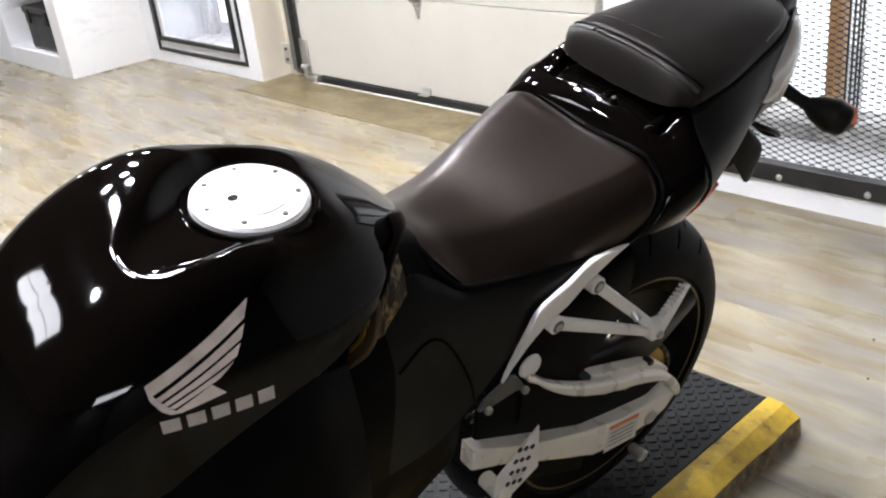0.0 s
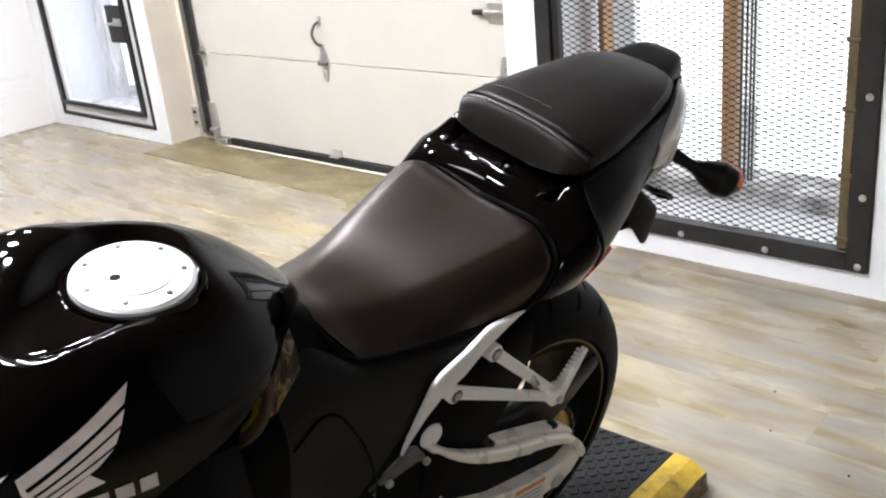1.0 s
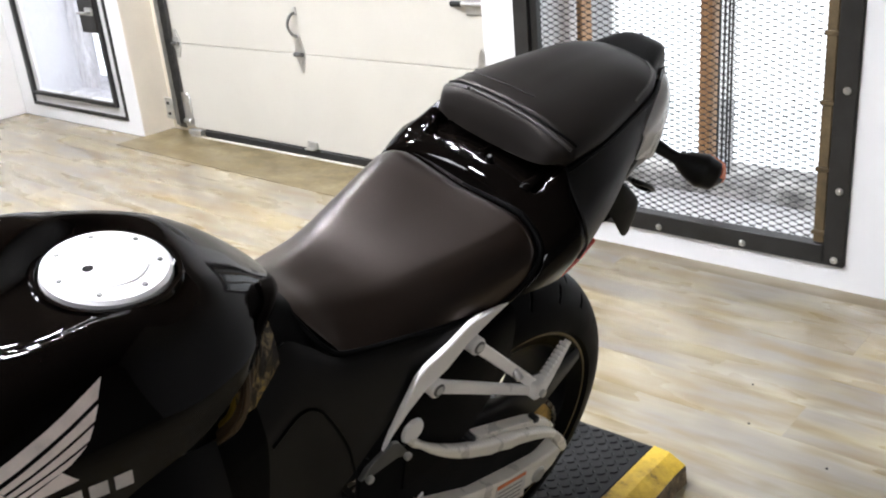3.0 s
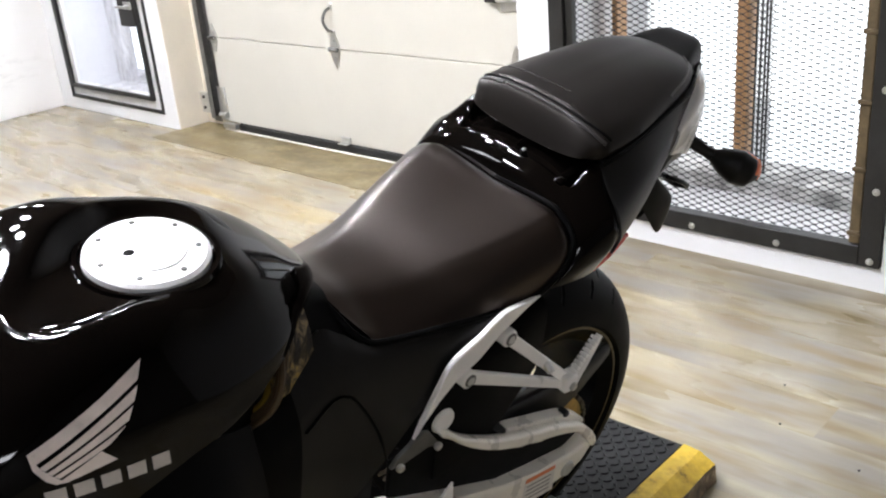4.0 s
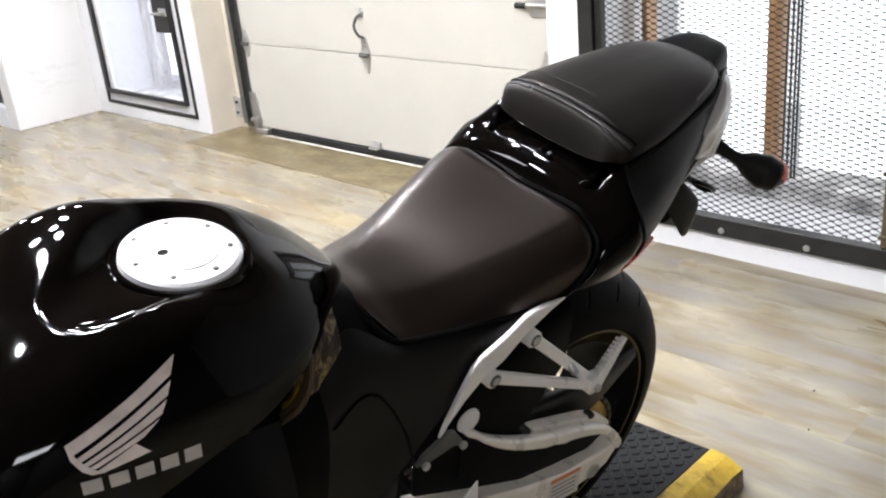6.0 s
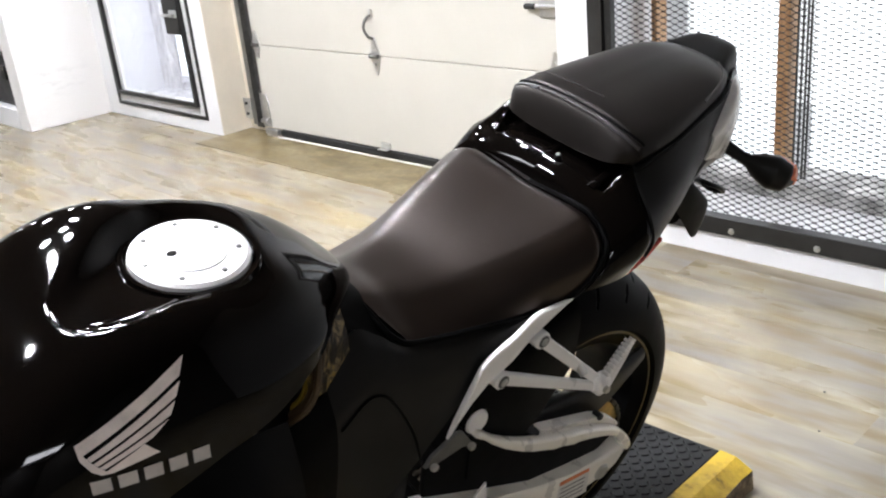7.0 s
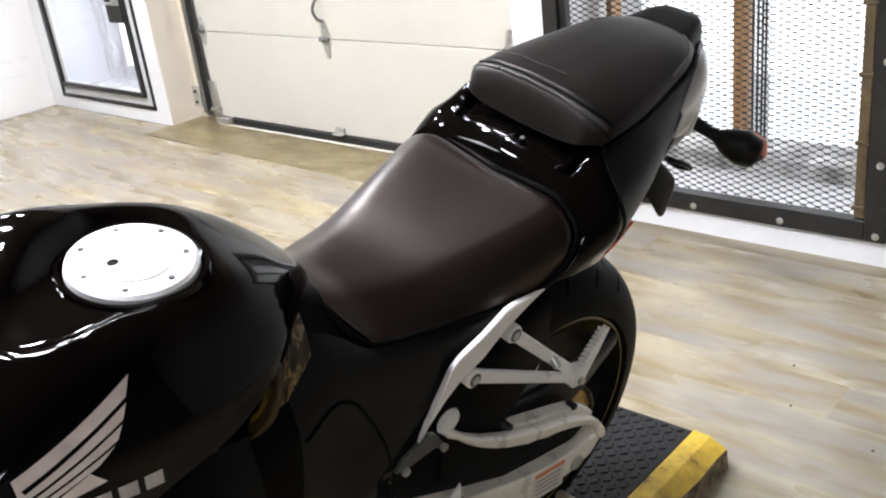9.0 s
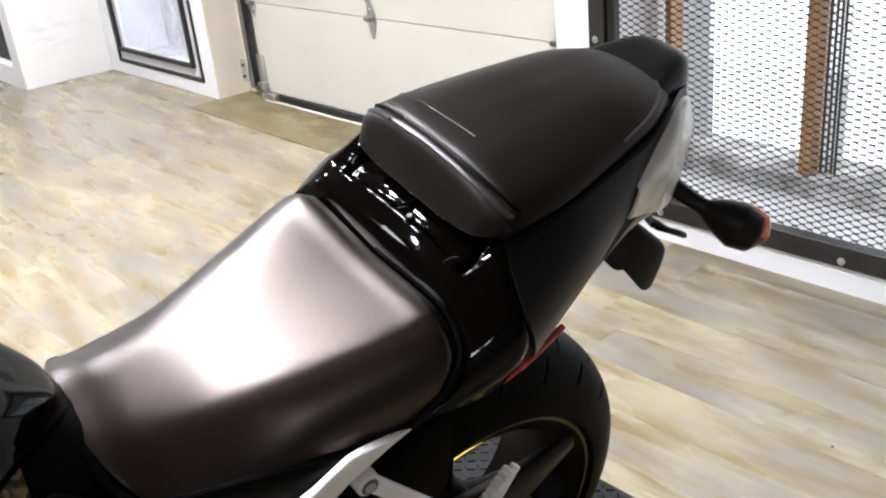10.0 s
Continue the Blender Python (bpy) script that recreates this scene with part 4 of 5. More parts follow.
# glossy cowl between the seats, with the strap pocket
COWL = [
    (0.196, [(0, 0.924), (0.045, 0.924), (0.09, 0.922), (0.120, 0.917), (0.140, 0.907), (0.153, 0.894, 0.006), (0.158, 0.875, 0.018), (0.158, 0.858, 0.05)]),
    (0.188, [(0, 0.949), (0.045, 0.947), (0.09, 0.942), (0.122, 0.934), (0.144, 0.922, 0.002), (0.160, 0.904, 0.010), (0.165, 0.880, 0.025), (0.162, 0.857, 0.045)]),
    (0.176, [(0, 0.964), (0.045, 0.962), (0.09, 0.955), (0.126, 0.944), (0.151, 0.930), (0.167, 0.911, 0.006), (0.172, 0.884, 0.015), (0.164, 0.855, 0.025)]),
    (0.160, [(0, 0.977), (0.045, 0.975), (0.09, 0.967), (0.128, 0.955), (0.155, 0.940), (0.172, 0.920, 0.002), (0.176, 0.890, 0.006), (0.163, 0.852, 0.010)]),
    (0.145, [(0, 0.985), (0.045, 0.983), (0.09, 0.975), (0.122, 0.975), (0.151, 0.952), (0.173, 0.930), (0.177, 0.897), (0.158, 0.849)]),
    (0.125, [(0, 0.987), (0.045, 0.985), (0.09, 0.980), (0.117, 0.994), (0.140, 0.965), (0.164, 0.936), (0.167, 0.90), (0.148, 0.847)]),
    (0.085, [(0, 0.980), (0.045, 0.980), (0.09, 0.982), (0.115, 1.000), (0.134, 0.968), (0.150, 0.940), (0.152, 0.90), (0.133, 0.848)]),
    (0.03, [(0, 0.972), (0.045, 0.972), (0.07, 0.971), (0.10, 0.965), (0.12, 0.950), (0.134, 0.93), (0.13, 0.90), (0.112, 0.862)]),
]
bm = loft(COWL, 9, 10)


def ease(x):
    x = min(1.0, max(0.0, x))
    return x * x * (3 - 2 * x)


# strap pocket under the pad, crossed by two strap posts
for vert in bm.verts:
    if vert.co.z > 0.94:
        s, u = -vert.co.y, vert.co.x
        vert.co.z -= 0.013 * ease((0.170 - s) / 0.012) * ease((0.108 - abs(u)) / 0.008)
cowl = part("seat_cowl", bm, PAINT, bike, "glossy black cowl between the seats", 55)
for u in (0.0, 0.088):
    bm = bmesh.new()
    tube(bm, [(u, -0.172, 0.962 - 0.06 * u), (u, -0.163, 0.966 - 0.06 * u), (u, -0.150, 0.969 - 0.06 * u), (u, -0.138, 0.972 - 0.06 * u)], [0.006, 0.0055, 0.005, 0.005], 12, 5, flat=(1.5, 0.8))
    part("strap_post", bm, PAINT, cowl, "glossy black strap post")
bm = bmesh.new()
cyl(bm, (0.022, -0.166, 0.966), (0.022, -0.169, 0.9765), 0.0055, 0.005, 18, 0.001)
lk = part("seat_lock", bm, DARK, cowl, "small dark seat lock")
bm = bmesh.new()
cyl(bm, (0.022, -0.1688, 0.976), (0.022, -0.1694, 0.978), 0.0028, None, 12, 0.0008)
part("lock_barrel", bm, CHROME, lk)
# matte tail side panels
for sg, nm in ((1, "tail_side_panel"), (-1, "tail_side_panel")):
    SIDE = [
        (0.135, [(0.119, 0.991, -0.004), (0.146, 0.967, 0.003), (0.171, 0.943, 0.006), (0.176, 0.905, -0.006), (0.150, 0.852, -0.035)]),
        (0.09, [(0.121, 1.002), (0.144, 0.979), (0.162, 0.955), (0.163, 0.912, -0.004), (0.139, 0.852, -0.012)]),
        (0.04, [(0.118, 1.012), (0.136, 0.990), (0.149, 0.965), (0.147, 0.92), (0.123, 0.858)]),
        (-0.02, [(0.109, 1.022), (0.121, 1.0), (0.127, 0.972), (0.121, 0.93), (0.102, 0.873)]),
        (-0.07, [(0.098, 1.03), (0.106, 1.008), (0.106, 0.978), (0.099, 0.94), (0.082, 0.893)]),
        (-0.12, [(0.08, 1.037), (0.087, 1.022), (0.088, 1.0), (0.08, 0.955), (0.066, 0.905)]),
        (-0.16, [(0.058, 1.040), (0.066, 1.022), (0.069, 0.995), (0.064, 0.955), (0.054, 0.905)]),
        (-0.188, [(0.046, 1.036), (0.052, 1.018), (0.054, 0.99), (0.05, 0.955), (0.042, 0.905)]),
    ]
    wide = 1.0 if sg > 0 else -0.92
    SIDE = [(s, [(p[0] * wide, p[1] - (0.006 if sg < 0 else 0.0), *p[2:]) for p in pr]) for s, pr in SIDE]
    part(nm, loft(SIDE, 6, 5, both=False, thick=0.004, close=False), PLASTIC, bike, "matte black tail side panel", 60)
    # white corner panel
    WH = [
        (-0.05, [(0.09, 0.99), (0.1045, 0.985), (0.1045, 0.97), (0.1015, 0.953), (0.099, 0.946)]),
        (-0.09, [(0.083, 1.017), (0.0985, 1.012), (0.0985, 0.98), (0.0945, 0.953), (0.089, 0.934)]),
        (-0.13, [(0.058, 1.032), (0.078, 1.026), (0.085, 0.99), (0.083, 0.952), (0.076, 0.915)]),
        (-0.165, [(0.03, 1.032), (0.053, 1.028), (0.067, 0.99), (0.067, 0.95), (0.062, 0.908)]),
        (-0.188, [(0.012, 1.026), (0.038, 1.024), (0.052, 0.995), (0.053, 0.955), (0.05, 0.92)]),
    ]
    WH = [(s, [((u + 0.015) * sg, v) for u, v in pr]) for s, pr in WH]
    part("tail_corner_panel", loft(WH, 5, 5, both=False, thick=0.003, close=False), WHITE_PANEL, bike, "pearl white tail corner panel", 60)
    # grey-black lower tail
    LOW = [
        (0.02, [(0.112, 0.865), (0.104, 0.855), (0.08, 0.845), (0.04, 0.84)]),
        (-0.04, [(0.1, 0.90), (0.092, 0.882), (0.07, 0.868), (0.03, 0.86)]),
        (-0.09, [(0.093, 0.932), (0.085, 0.905), (0.062, 0.885), (0.028, 0.875)]),
        (-0.13, [(0.089, 0.932), (0.08, 0.91), (0.058, 0.892), (0.025, 0.885)]),
        (-0.17, [(0.068, 0.928), (0.062, 0.91), (0.046, 0.895), (0.02, 0.89)]),
    ]
    LOW = [(s, [(u * sg, v) for u, v in pr]) for s, pr in LOW]
    part("undertail_panel", loft(LOW, 5, 4, both=False, thick=0.004, close=False), GREYPLAST, bike, "", 60)

# glossy tail end behind the pad
TAIL = [
    (-0.06, [(0, 1.03), (0.05, 1.03), (0.078, 1.026), (0.088, 1.012), (0.08, 0.98)]),
    (-0.11, [(0, 1.050), (0.048, 1.048), (0.066, 1.041), (0.075, 1.022), (0.066, 0.985)]),
    (-0.145, [(0, 1.061), (0.039, 1.060), (0.053, 1.053), (0.059, 1.030), (0.056, 0.985)]),
    (-0.18, [(0, 1.068), (0.030, 1.067), (0.042, 1.057), (0.047, 1.032), (0.046, 0.985)]),
    (-0.202, [(0, 1.064), (0.022, 1.062), (0.032, 1.051), (0.037, 1.022), (0.036, 0.978)]),
    (-0.217, [(0, 1.052), (0.014, 1.049), (0.022, 1.038), (0.026, 1.012), (0.026, 0.972)]),
    (-0.223, [(0, 1.032), (0.010, 1.028), (0.016, 1.019), (0.019, 1.0), (0.02, 0.97)]),
]
part("tail_end", loft(TAIL, 6, 5), SATIN, bike, "satin black tail tip", 50)
# red edging strip under the cowl
for sg in (1, -1):
    bm = bmesh.new()
    tube(bm, [(0.152 * sg, -0.142, 0.845), (0.143 * sg, -0.095, 0.846), (0.128 * sg, -0.04, 0.850)], 0.0036, 8, 6)
    part("red_trim", bm, RED, bike, "red reflective edging")

# number-plate bracket with loops and indicators
BR = [
    (-0.15, [(0, 0.865), (0.026, 0.863), (0.034, 0.85), (0.03, 0.80)]),
    (-0.20, [(0, 0.828), (0.028, 0.825), (0.034, 0.805), (0.03, 0.75)]),
    (-0.24, [(0, 0.793), (0.03, 0.79), (0.036, 0.765), (0.03, 0.705)]),
    (-0.275, [(0, 0.765), (0.03, 0.76), (0.034, 0.735), (0.028, 0.668)]),
    (-0.30, [(0, 0.742), (0.026, 0.738), (0.03, 0.715), (0.024, 0.665)]),
    (-0.312, [(0, 0.725), (0.02, 0.72), (0.023, 0.71), (0.018, 0.685)]),
]
bm = loft(BR, 4, 4)
bm.transform(Matrix.Translation((-0.036, 0, 0)))
br = part("plate_bracket", bm, DARK, bike, "black plate bracket under the tail", 18)
for sg in (1, -1):
    c = -0.036
    bm = bmesh.new()
    tube(bm, [(c + 0.018 * sg, 0.262, 0.79), (c + 0.042 * sg, 0.25, 0.797), (c + 0.05 * sg, 0.285, 0.78), (c + 0.042 * sg, 0.318, 0.757), (c + 0.018 * sg, 0.315, 0.752), (c + 0.014 * sg, 0.288, 0.772), (c + 0.018 * sg, 0.262, 0.79)], 0.0045, 8, 5)
    part("strap_loop", bm, DARK, br)
    ind = bmesh.new()
    tube(ind, [(0.03 * sg, 0.18, 0.918), (0.05 * sg, 0.193, 0.908), (0.08 * sg, 0.212, 0.892), (0.1 * sg, 0.222, 0.885)], [0.013, 0.012, 0.0095, 0.012], 12, 5)
    st = part("indicator", ind, PLASTIC, bike, "black turn indicator with an amber lens")
    hb = bmesh.new()
    tube(hb, [(0.09 * sg, 0.216, 0.889), (0.105 * sg, 0.226, 0.883), (0.125 * sg, 0.239, 0.876), (0.143 * sg, 0.251, 0.87), (0.154 * sg, 0.258, 0.866)], [0.01, 0.021, 0.029, 0.025, 0.007], 18, 6)
    part("housing", hb, PLASTIC, st)
    lb2 = bmesh.new()
    tube(lb2, [(0.106 * sg, 0.232, 0.883), (0.126 * sg, 0.246, 0.876), (0.145 * sg, 0.258, 0.869), (0.155 * sg, 0.263, 0.865)], [0.017, 0.0265, 0.0235, 0.006], 18, 6)
    part("lens", lb2, AMBER, st, "amber lens")

# side frame cover under the seat
for sg in (1, -1):
    FR = [
        (0.80, [(0.13, 0.80), (0.14, 0.78), (0.148, 0.74), (0.15, 0.68), (0.142, 0.58)]),
        (0.66, [(0.118, 0.818), (0.128, 0.80), (0.136, 0.77), (0.136, 0.70), (0.128, 0.60)]),
        (0.605, [(0.108, 0.838), (0.120, 0.818), (0.13, 0.79), (0.132, 0.72), (0.124, 0.61)]),
        (0.558, [(0.086, 0.885), (0.108, 0.855), (0.126, 0.808), (0.133, 0.73), (0.128, 0.62)]),
        (0.525, [(0.092, 0.872), (0.112, 0.850), (0.130, 0.806), (0.137, 0.735), (0.134, 0.64)]),
        (0.49, [(0.108, 0.849), (0.121, 0.838), (0.135, 0.8), (0.142, 0.745), (0.14, 0.68)]),
        (0.42, [(0.122, 0.844), (0.133, 0.835), (0.142, 0.812), (0.148, 0.787), (0.149, 0.765)]),
        (0.35, [(0.139, 0.843), (0.145, 0.84), (0.149, 0.83), (0.151, 0.822), (0.151, 0.815)]),
        (0.27, [(0.150, 0.848), (0.151, 0.847), (0.151, 0.845), (0.151, 0.843), (0.151, 0.842)]),
    ]
    w = 1.0 if sg > 0 else -0.66
    FR = [(s, [(u * w, v) for u, v in pr]) for s, pr in FR]
    part("front_cover", loft(FR[:3], 6, 5, both=False, thick=0.005, close=False), DARK, bike, "black cover under the tank", 60)
    cover_bm = loft(FR[2:], 6, 5, both=False, thick=0.005, close=False)
    cover_tree = BVHTree.FromBMesh(cover_bm)
    cover = part("frame_cover", cover_bm, FRAMEMAT, bike, "satin black frame cover", 60)
    line = []
    for s, v in catmull([(0.60, 0.79), (0.561, 0.812), (0.537, 0.809), (0.519, 0.783), (0.498, 0.735), (0.482, 0.677)], 5):
        hit = cover_tree.ray_cast(Vector((0.4 * sg, -s, v)), Vector((-sg, 0, 0)))[0]
        if hit:
            line.append(tuple(hit + Vector((0.001 * sg, 0, 0))))
    seam = bmesh.new()
    tube(seam, line, 0.0022, 8, 0)
    part("plate_seam", seam, DARK, cover, "rounded edge of the frame plate")
    # silver seat rail
    o = [(0.456, 0.716), (0.434, 0.764), (0.411, 0.808), (0.398, 0.819), (0.359, 0.834), (0.325, 0.853), (0.312, 0.855), (0.275, 0.853), (0.236, 0.861), (0.282, 0.843), (0.325, 0.822), (0.358, 0.797), (0.394, 0.782), (0.42, 0.761), (0.444, 0.735)]
    part("seat_rail", plate(o, 0.152 * w, 0.161 * w, 0.0025), SILVER, bike, "curved silver seat rail")

# black inner mass: frame, engine block and tail box
bm = loft([(1.08, [(0, 0.84), (0.1, 0.8), (0.135, 0.66), (0.12, 0.42), (0, 0.34)]),
           (0.9, [(0, 0.86), (0.11, 0.83), (0.15, 0.68), (0.14, 0.42), (0, 0.3)]),
           (0.72, [(0, 0.87), (0.1, 0.85), (0.13, 0.7), (0.125, 0.45), (0, 0.3)]),
           (0.56, [(0, 0.87), (0.07, 0.85), (0.105, 0.7), (0.1, 0.48), (0, 0.34)]),
           (0.46, [(0, 0.85), (0.06, 0.83), (0.09, 0.68), (0.08, 0.5), (0, 0.42)])], 5, 5)
part("engine_and_frame", bm, DARK, bike, "black frame and engine casing")
bm = loft([(0.48, [(0, 0.86), (0.07, 0.85), (0.1, 0.83), (0.095, 0.77), (0, 0.74)]),
           (0.3, [(0, 0.88), (0.09, 0.86), (0.125, 0.83), (0.11, 0.79), (0, 0.775)]),
           (0.12, [(0, 0.93), (0.09, 0.91), (0.115, 0.86), (0.1, 0.82), (0, 0.80)]),
           (-0.06, [(0, 0.98), (0.07, 0.96), (0.085, 0.92), (0.07, 0.87), (0, 0.85)]),
           (-0.17, [(0, 0.98), (0.05, 0.97), (0.058, 0.94), (0.05, 0.89), (0, 0.88)])], 5, 4)
part("subframe_box", bm, PLASTIC, bike)
# lower fairing
for sg in (1, -1):
    FA = [
        (1.12, [(0.138, 0.80), (0.2, 0.72), (0.245, 0.55), (0.2, 0.34)]),
        (0.98, [(0.15, 0.84), (0.205, 0.76), (0.25, 0.6), (0.2, 0.32)]),
        (0.84, [(0.155, 0.866), (0.205, 0.79), (0.245, 0.62), (0.19, 0.3)]),
        (0.74, [(0.146, 0.866), (0.19, 0.79), (0.22, 0.63), (0.17, 0.32)]),
        (0.67, [(0.13, 0.845), (0.165, 0.76), (0.18, 0.62), (0.15, 0.36)]),
    ]
    FA = [(s, [(u * sg, v) for u, v in pr]) for s, pr in FA]
    part("lower_fairing", loft(FA, 5, 5, both=False, thick=0.004, close=False), DARK, bike, "black lower fairing", 60)
# black cover joining tank, frame and seat
bm = loft([(0.475, [(0, 0.872), (0.05, 0.87), (0.08, 0.858), (0.1, 0.842), (0.105, 0.81)]),
           (0.505, [(0, 0.892), (0.034, 0.889), (0.062, 0.876), (0.088, 0.852), (0.098, 0.815)]),
           (0.53, [(0, 0.905), (0.034, 0.902), (0.058, 0.89), (0.084, 0.866), (0.096, 0.82)]),
           (0.562, [(0, 0.915), (0.04, 0.913), (0.066, 0.902), (0.086, 0.873), (0.094, 0.83)])], 6, 5)
part("tank_rear_cover", bm, DARK, bike, "black cover between tank and seat", 60)
# loom and taped harness in the gap behind the tank
rng = random.Random(11)
for i in range(11):
    mt = (WIRE_BROWN, DARK, WIRE_BROWN, WIRE_YELLOW, WIRE_BROWN)[i % 5]
    du, ds, r = rng.uniform(-0.02, 0.0), rng.uniform(0.0, 0.03), rng.uniform(0.0018, 0.0045)
    bm = bmesh.new()
    tube(bm, [(0.08 + du, -0.578 - ds, 0.925), (0.108 + du, -0.588 - ds, 0.9), (0.120 + du + rng.uniform(-0.004, 0.004), -0.603 - ds * 0.8, 0.868), (0.122 + du, -0.622 - ds * 0.6, 0.84), (0.108 + du, -0.63 - ds, 0.815)], r, 8, 6)
    part("wire", bm, mt, bike)
# added mottled sheet that fills the gap behind the wires with brown
bm = loft([(0.63, [(0.098, 0.92), (0.108, 0.88), (0.112, 0.84)]), (0.6, [(0.088, 0.925), (0.102, 0.885), (0.106, 0.835)]), (0.566, [(0.07, 0.925), (0.093, 0.885), (0.098, 0.83)])], 5, 5, both=False, thick=0.003, close=False)
part("gap_sheet", bm, GAPSHEET, bike, "mottled brown and gold sheet filling the gap")

# rear wheel
AX = Vector((-0.044, -0.05, 0.380))
wheel = part("rear_wheel", bmesh.new(), DARK, bike, "black cast rear wheel")
bm = bmesh.new()
lathe(bm, [(0.084, 0.222), (0.08, 0.229), (0.074, 0.229), (0.07, 0.219), (0.05, 0.205), (0, 0.2), (-0.05, 0.205), (-0.07, 0.219), (-0.074, 0.229), (-0.08, 0.229), (-0.084, 0.222), (-0.07, 0.195), (0, 0.188), (0.07, 0.195), (0.084, 0.222)], 72, centre=AX)
me = mesh_from(bm, "rear_wheel", 40)
me.materials.append(DARK)
wheel.data = me
for n in range(3):
    a = radians(95 + 120 * n)
    d = Vector((0, math.cos(a), math.sin(a)))
    e = Vector((0, -math.sin(a), math.cos(a)))
    bm = bmesh.new()
    for off in (-0.02, 0.02):
        tube(bm, [tuple(AX + d * 0.03 + e * off * 0.6), tuple(AX + d * 0.11 + e * off), tuple(AX + d * 0.198 + e * off * 1.9)], [0.018, 0.014, 0.017], 8, 4, flat=(1.5, 0.8))
    part("spoke", bm, DARK, wheel)
bm = bmesh.new()
lathe(bm, [(0.06, 0.012), (0.06, 0.05), (0.02, 0.055), (-0.02, 0.055), (-0.06, 0.05), (-0.06, 0.012)], 32, centre=AX)
part("hub", bm, DARK, wheel)
bm = bmesh.new()
lathe(bm, [(0.0848, 0.2215), (0.0855, 0.2245), (0.083, 0.228)], 72, centre=AX)
part("rim_stripe", bm, PINSTRIPE, wheel, "thin gold rim stripe")
bm = bmesh.new()
lathe(bm, [(0.0445, 0.2055), (0.03, 0.2062), (0.018, 0.2066)], 72, centre=AX)
part("inner_stripe", bm, PINSTRIPE, wheel)

# tyre with cut tread
R, NT, NP = 0.318, 880, 116
ang = np.linspace(0, 2 * math.pi, NT, endpoint=False)[:, None]
off = np.linspace(-1, 1, NP + 1)[None, :]
ph = off * radians(118)
over = np.maximum(0, np.abs(ph) - radians(90)) / radians(28)
side_u = np.where(over > 0, np.sign(ph) * (0.091 - 0.016 * over), 0.091 * np.sin(ph))
rad = np.where(over > 0, R - 0.086 - 0.012 * over, R - 0.086 * (1 - np.cos(ph)))
cut = np.zeros((NT, NP + 1))
pitch = 2 * math.pi * R / 22
for side, lane, phase in ((1, 0.17, 0.0), (1, 0.40, 0.45), (-1, 0.17, 0.5), (-1, 0.40, 0.95)):
    dx = (ang * R + phase * pitch) % pitch - pitch / 2
    dy = (off * side - lane) * 0.185
    along, across = dx * 0.5 + dy * 0.866, dx * 0.866 - dy * 0.5
    cut[(np.abs(along) < 0.019) & (np.abs(across) < 0.0021)] = 0.005
rad = rad - cut
ty, tz = rad * np.cos(ang) + AX.y, rad * np.sin(ang) + AX.z
bm = bmesh.new()
loops = [[bm.verts.new((side_u[0, j] + AX.x, ty[i, j], tz[i, j])) for j in range(NP + 1)] for i in range(NT)]
for i in range(NT):
    p, q = loops[i], loops[(i + 1) % NT]
    for j in range(NP):
        bm.faces.new((p[j], p[j + 1], q[j + 1], q[j]))
part("tyre", bm, RUBBER, wheel, "worn black road tyre with curved tread cuts", 28)

# sprocket, chain and guard
SU = 0.062
bm = bmesh.new()
n = 42
outer = []
for i in range(n * 4):
    a = 2 * math.pi * i / (n * 4)
    r = 0.108 + (0.0035 if i % 4 in (1, 2) else -0.003)
    outer.append((r * math.cos(a), r * math.sin(a)))
inner = [(0.075 * math.cos(2 * math.pi * i / (n * 4)), 0.075 * math.sin(2 * math.pi * i / (n * 4))) for i in range(n * 4)]
rows = [[(SU - 0.003, *p) for p in inner], [(SU - 0.003, *p) for p in outer], [(SU + 0.003, *p) for p in outer], [(SU + 0.003, *p) for p in inner], [(SU - 0.003, *p) for p in inner]]
vs = grid_faces(bm, [[Vector((0, AX.y, AX.z)) + Vector(p) for p in r + r[:1]] for r in rows])
bmesh.ops.remove_doubles(bm, verts=bm.verts, dist=1e-5)
spr = part("sprocket", bm, GOLD, bike, "dull gold rear sprocket")
bm = bmesh.new()
for k in range(6):
    a = 2 * math.pi * k / 6
    cyl(bm, Vector((0, AX.y, AX.z)) + Vector((SU - 0.03, 0.06 * math.cos(a), 0.06 * math.sin(a))), Vector((0, AX.y, AX.z)) + Vector((SU + 0.008, 0.06 * math.cos(a), 0.06 * math.sin(a))), 0.008, None, 6)
lathe(bm, [(SU - 0.004, 0.078), (SU + 0.001, 0.078), (SU + 0.001, 0.03), (SU - 0.02, 0.03)], 40, centre=(0, AX.y, AX.z))
part("sprocket_carrier", bm, DARK, spr)
link = plate([(-0.0075, 0.0042), (0, 0.003), (0.0075, 0.0042), (0.0105, 0), (0.0075, -0.0042), (0, -0.003), (-0.0075, -0.0042), (-0.0105, 0)], -0.0012, 0.0012, 0)
link_me = mesh_from(link, "chain_link")
link_me.materials.append(CHAINMAT)
chain = part("chain", bmesh.new(), CHAINMAT, bike, "dirty dark drive chain")
path_pts = []
for i in range(22):
    a = radians(-62 + 152 * i / 21)
    path_pts.append((0.05 - 0.108 * math.cos(a), 0.380 + 0.108 * math.sin(a)))
for i in range(1, 24):
    path_pts.append((0.05 + 0.0159 * i, 0.488 + 0.0024 * i))
bm = bmesh.new()
for (s0, v0), (s1, v1) in zip(path_pts, path_pts[1:]):
    cyl(bm, (SU - 0.008, -s0, v0), (SU + 0.008, -s0, v0), 0.0045, None, 8)
me = mesh_from(bm, "chain")
me.materials.append(CHAINMAT)
chain.data = me
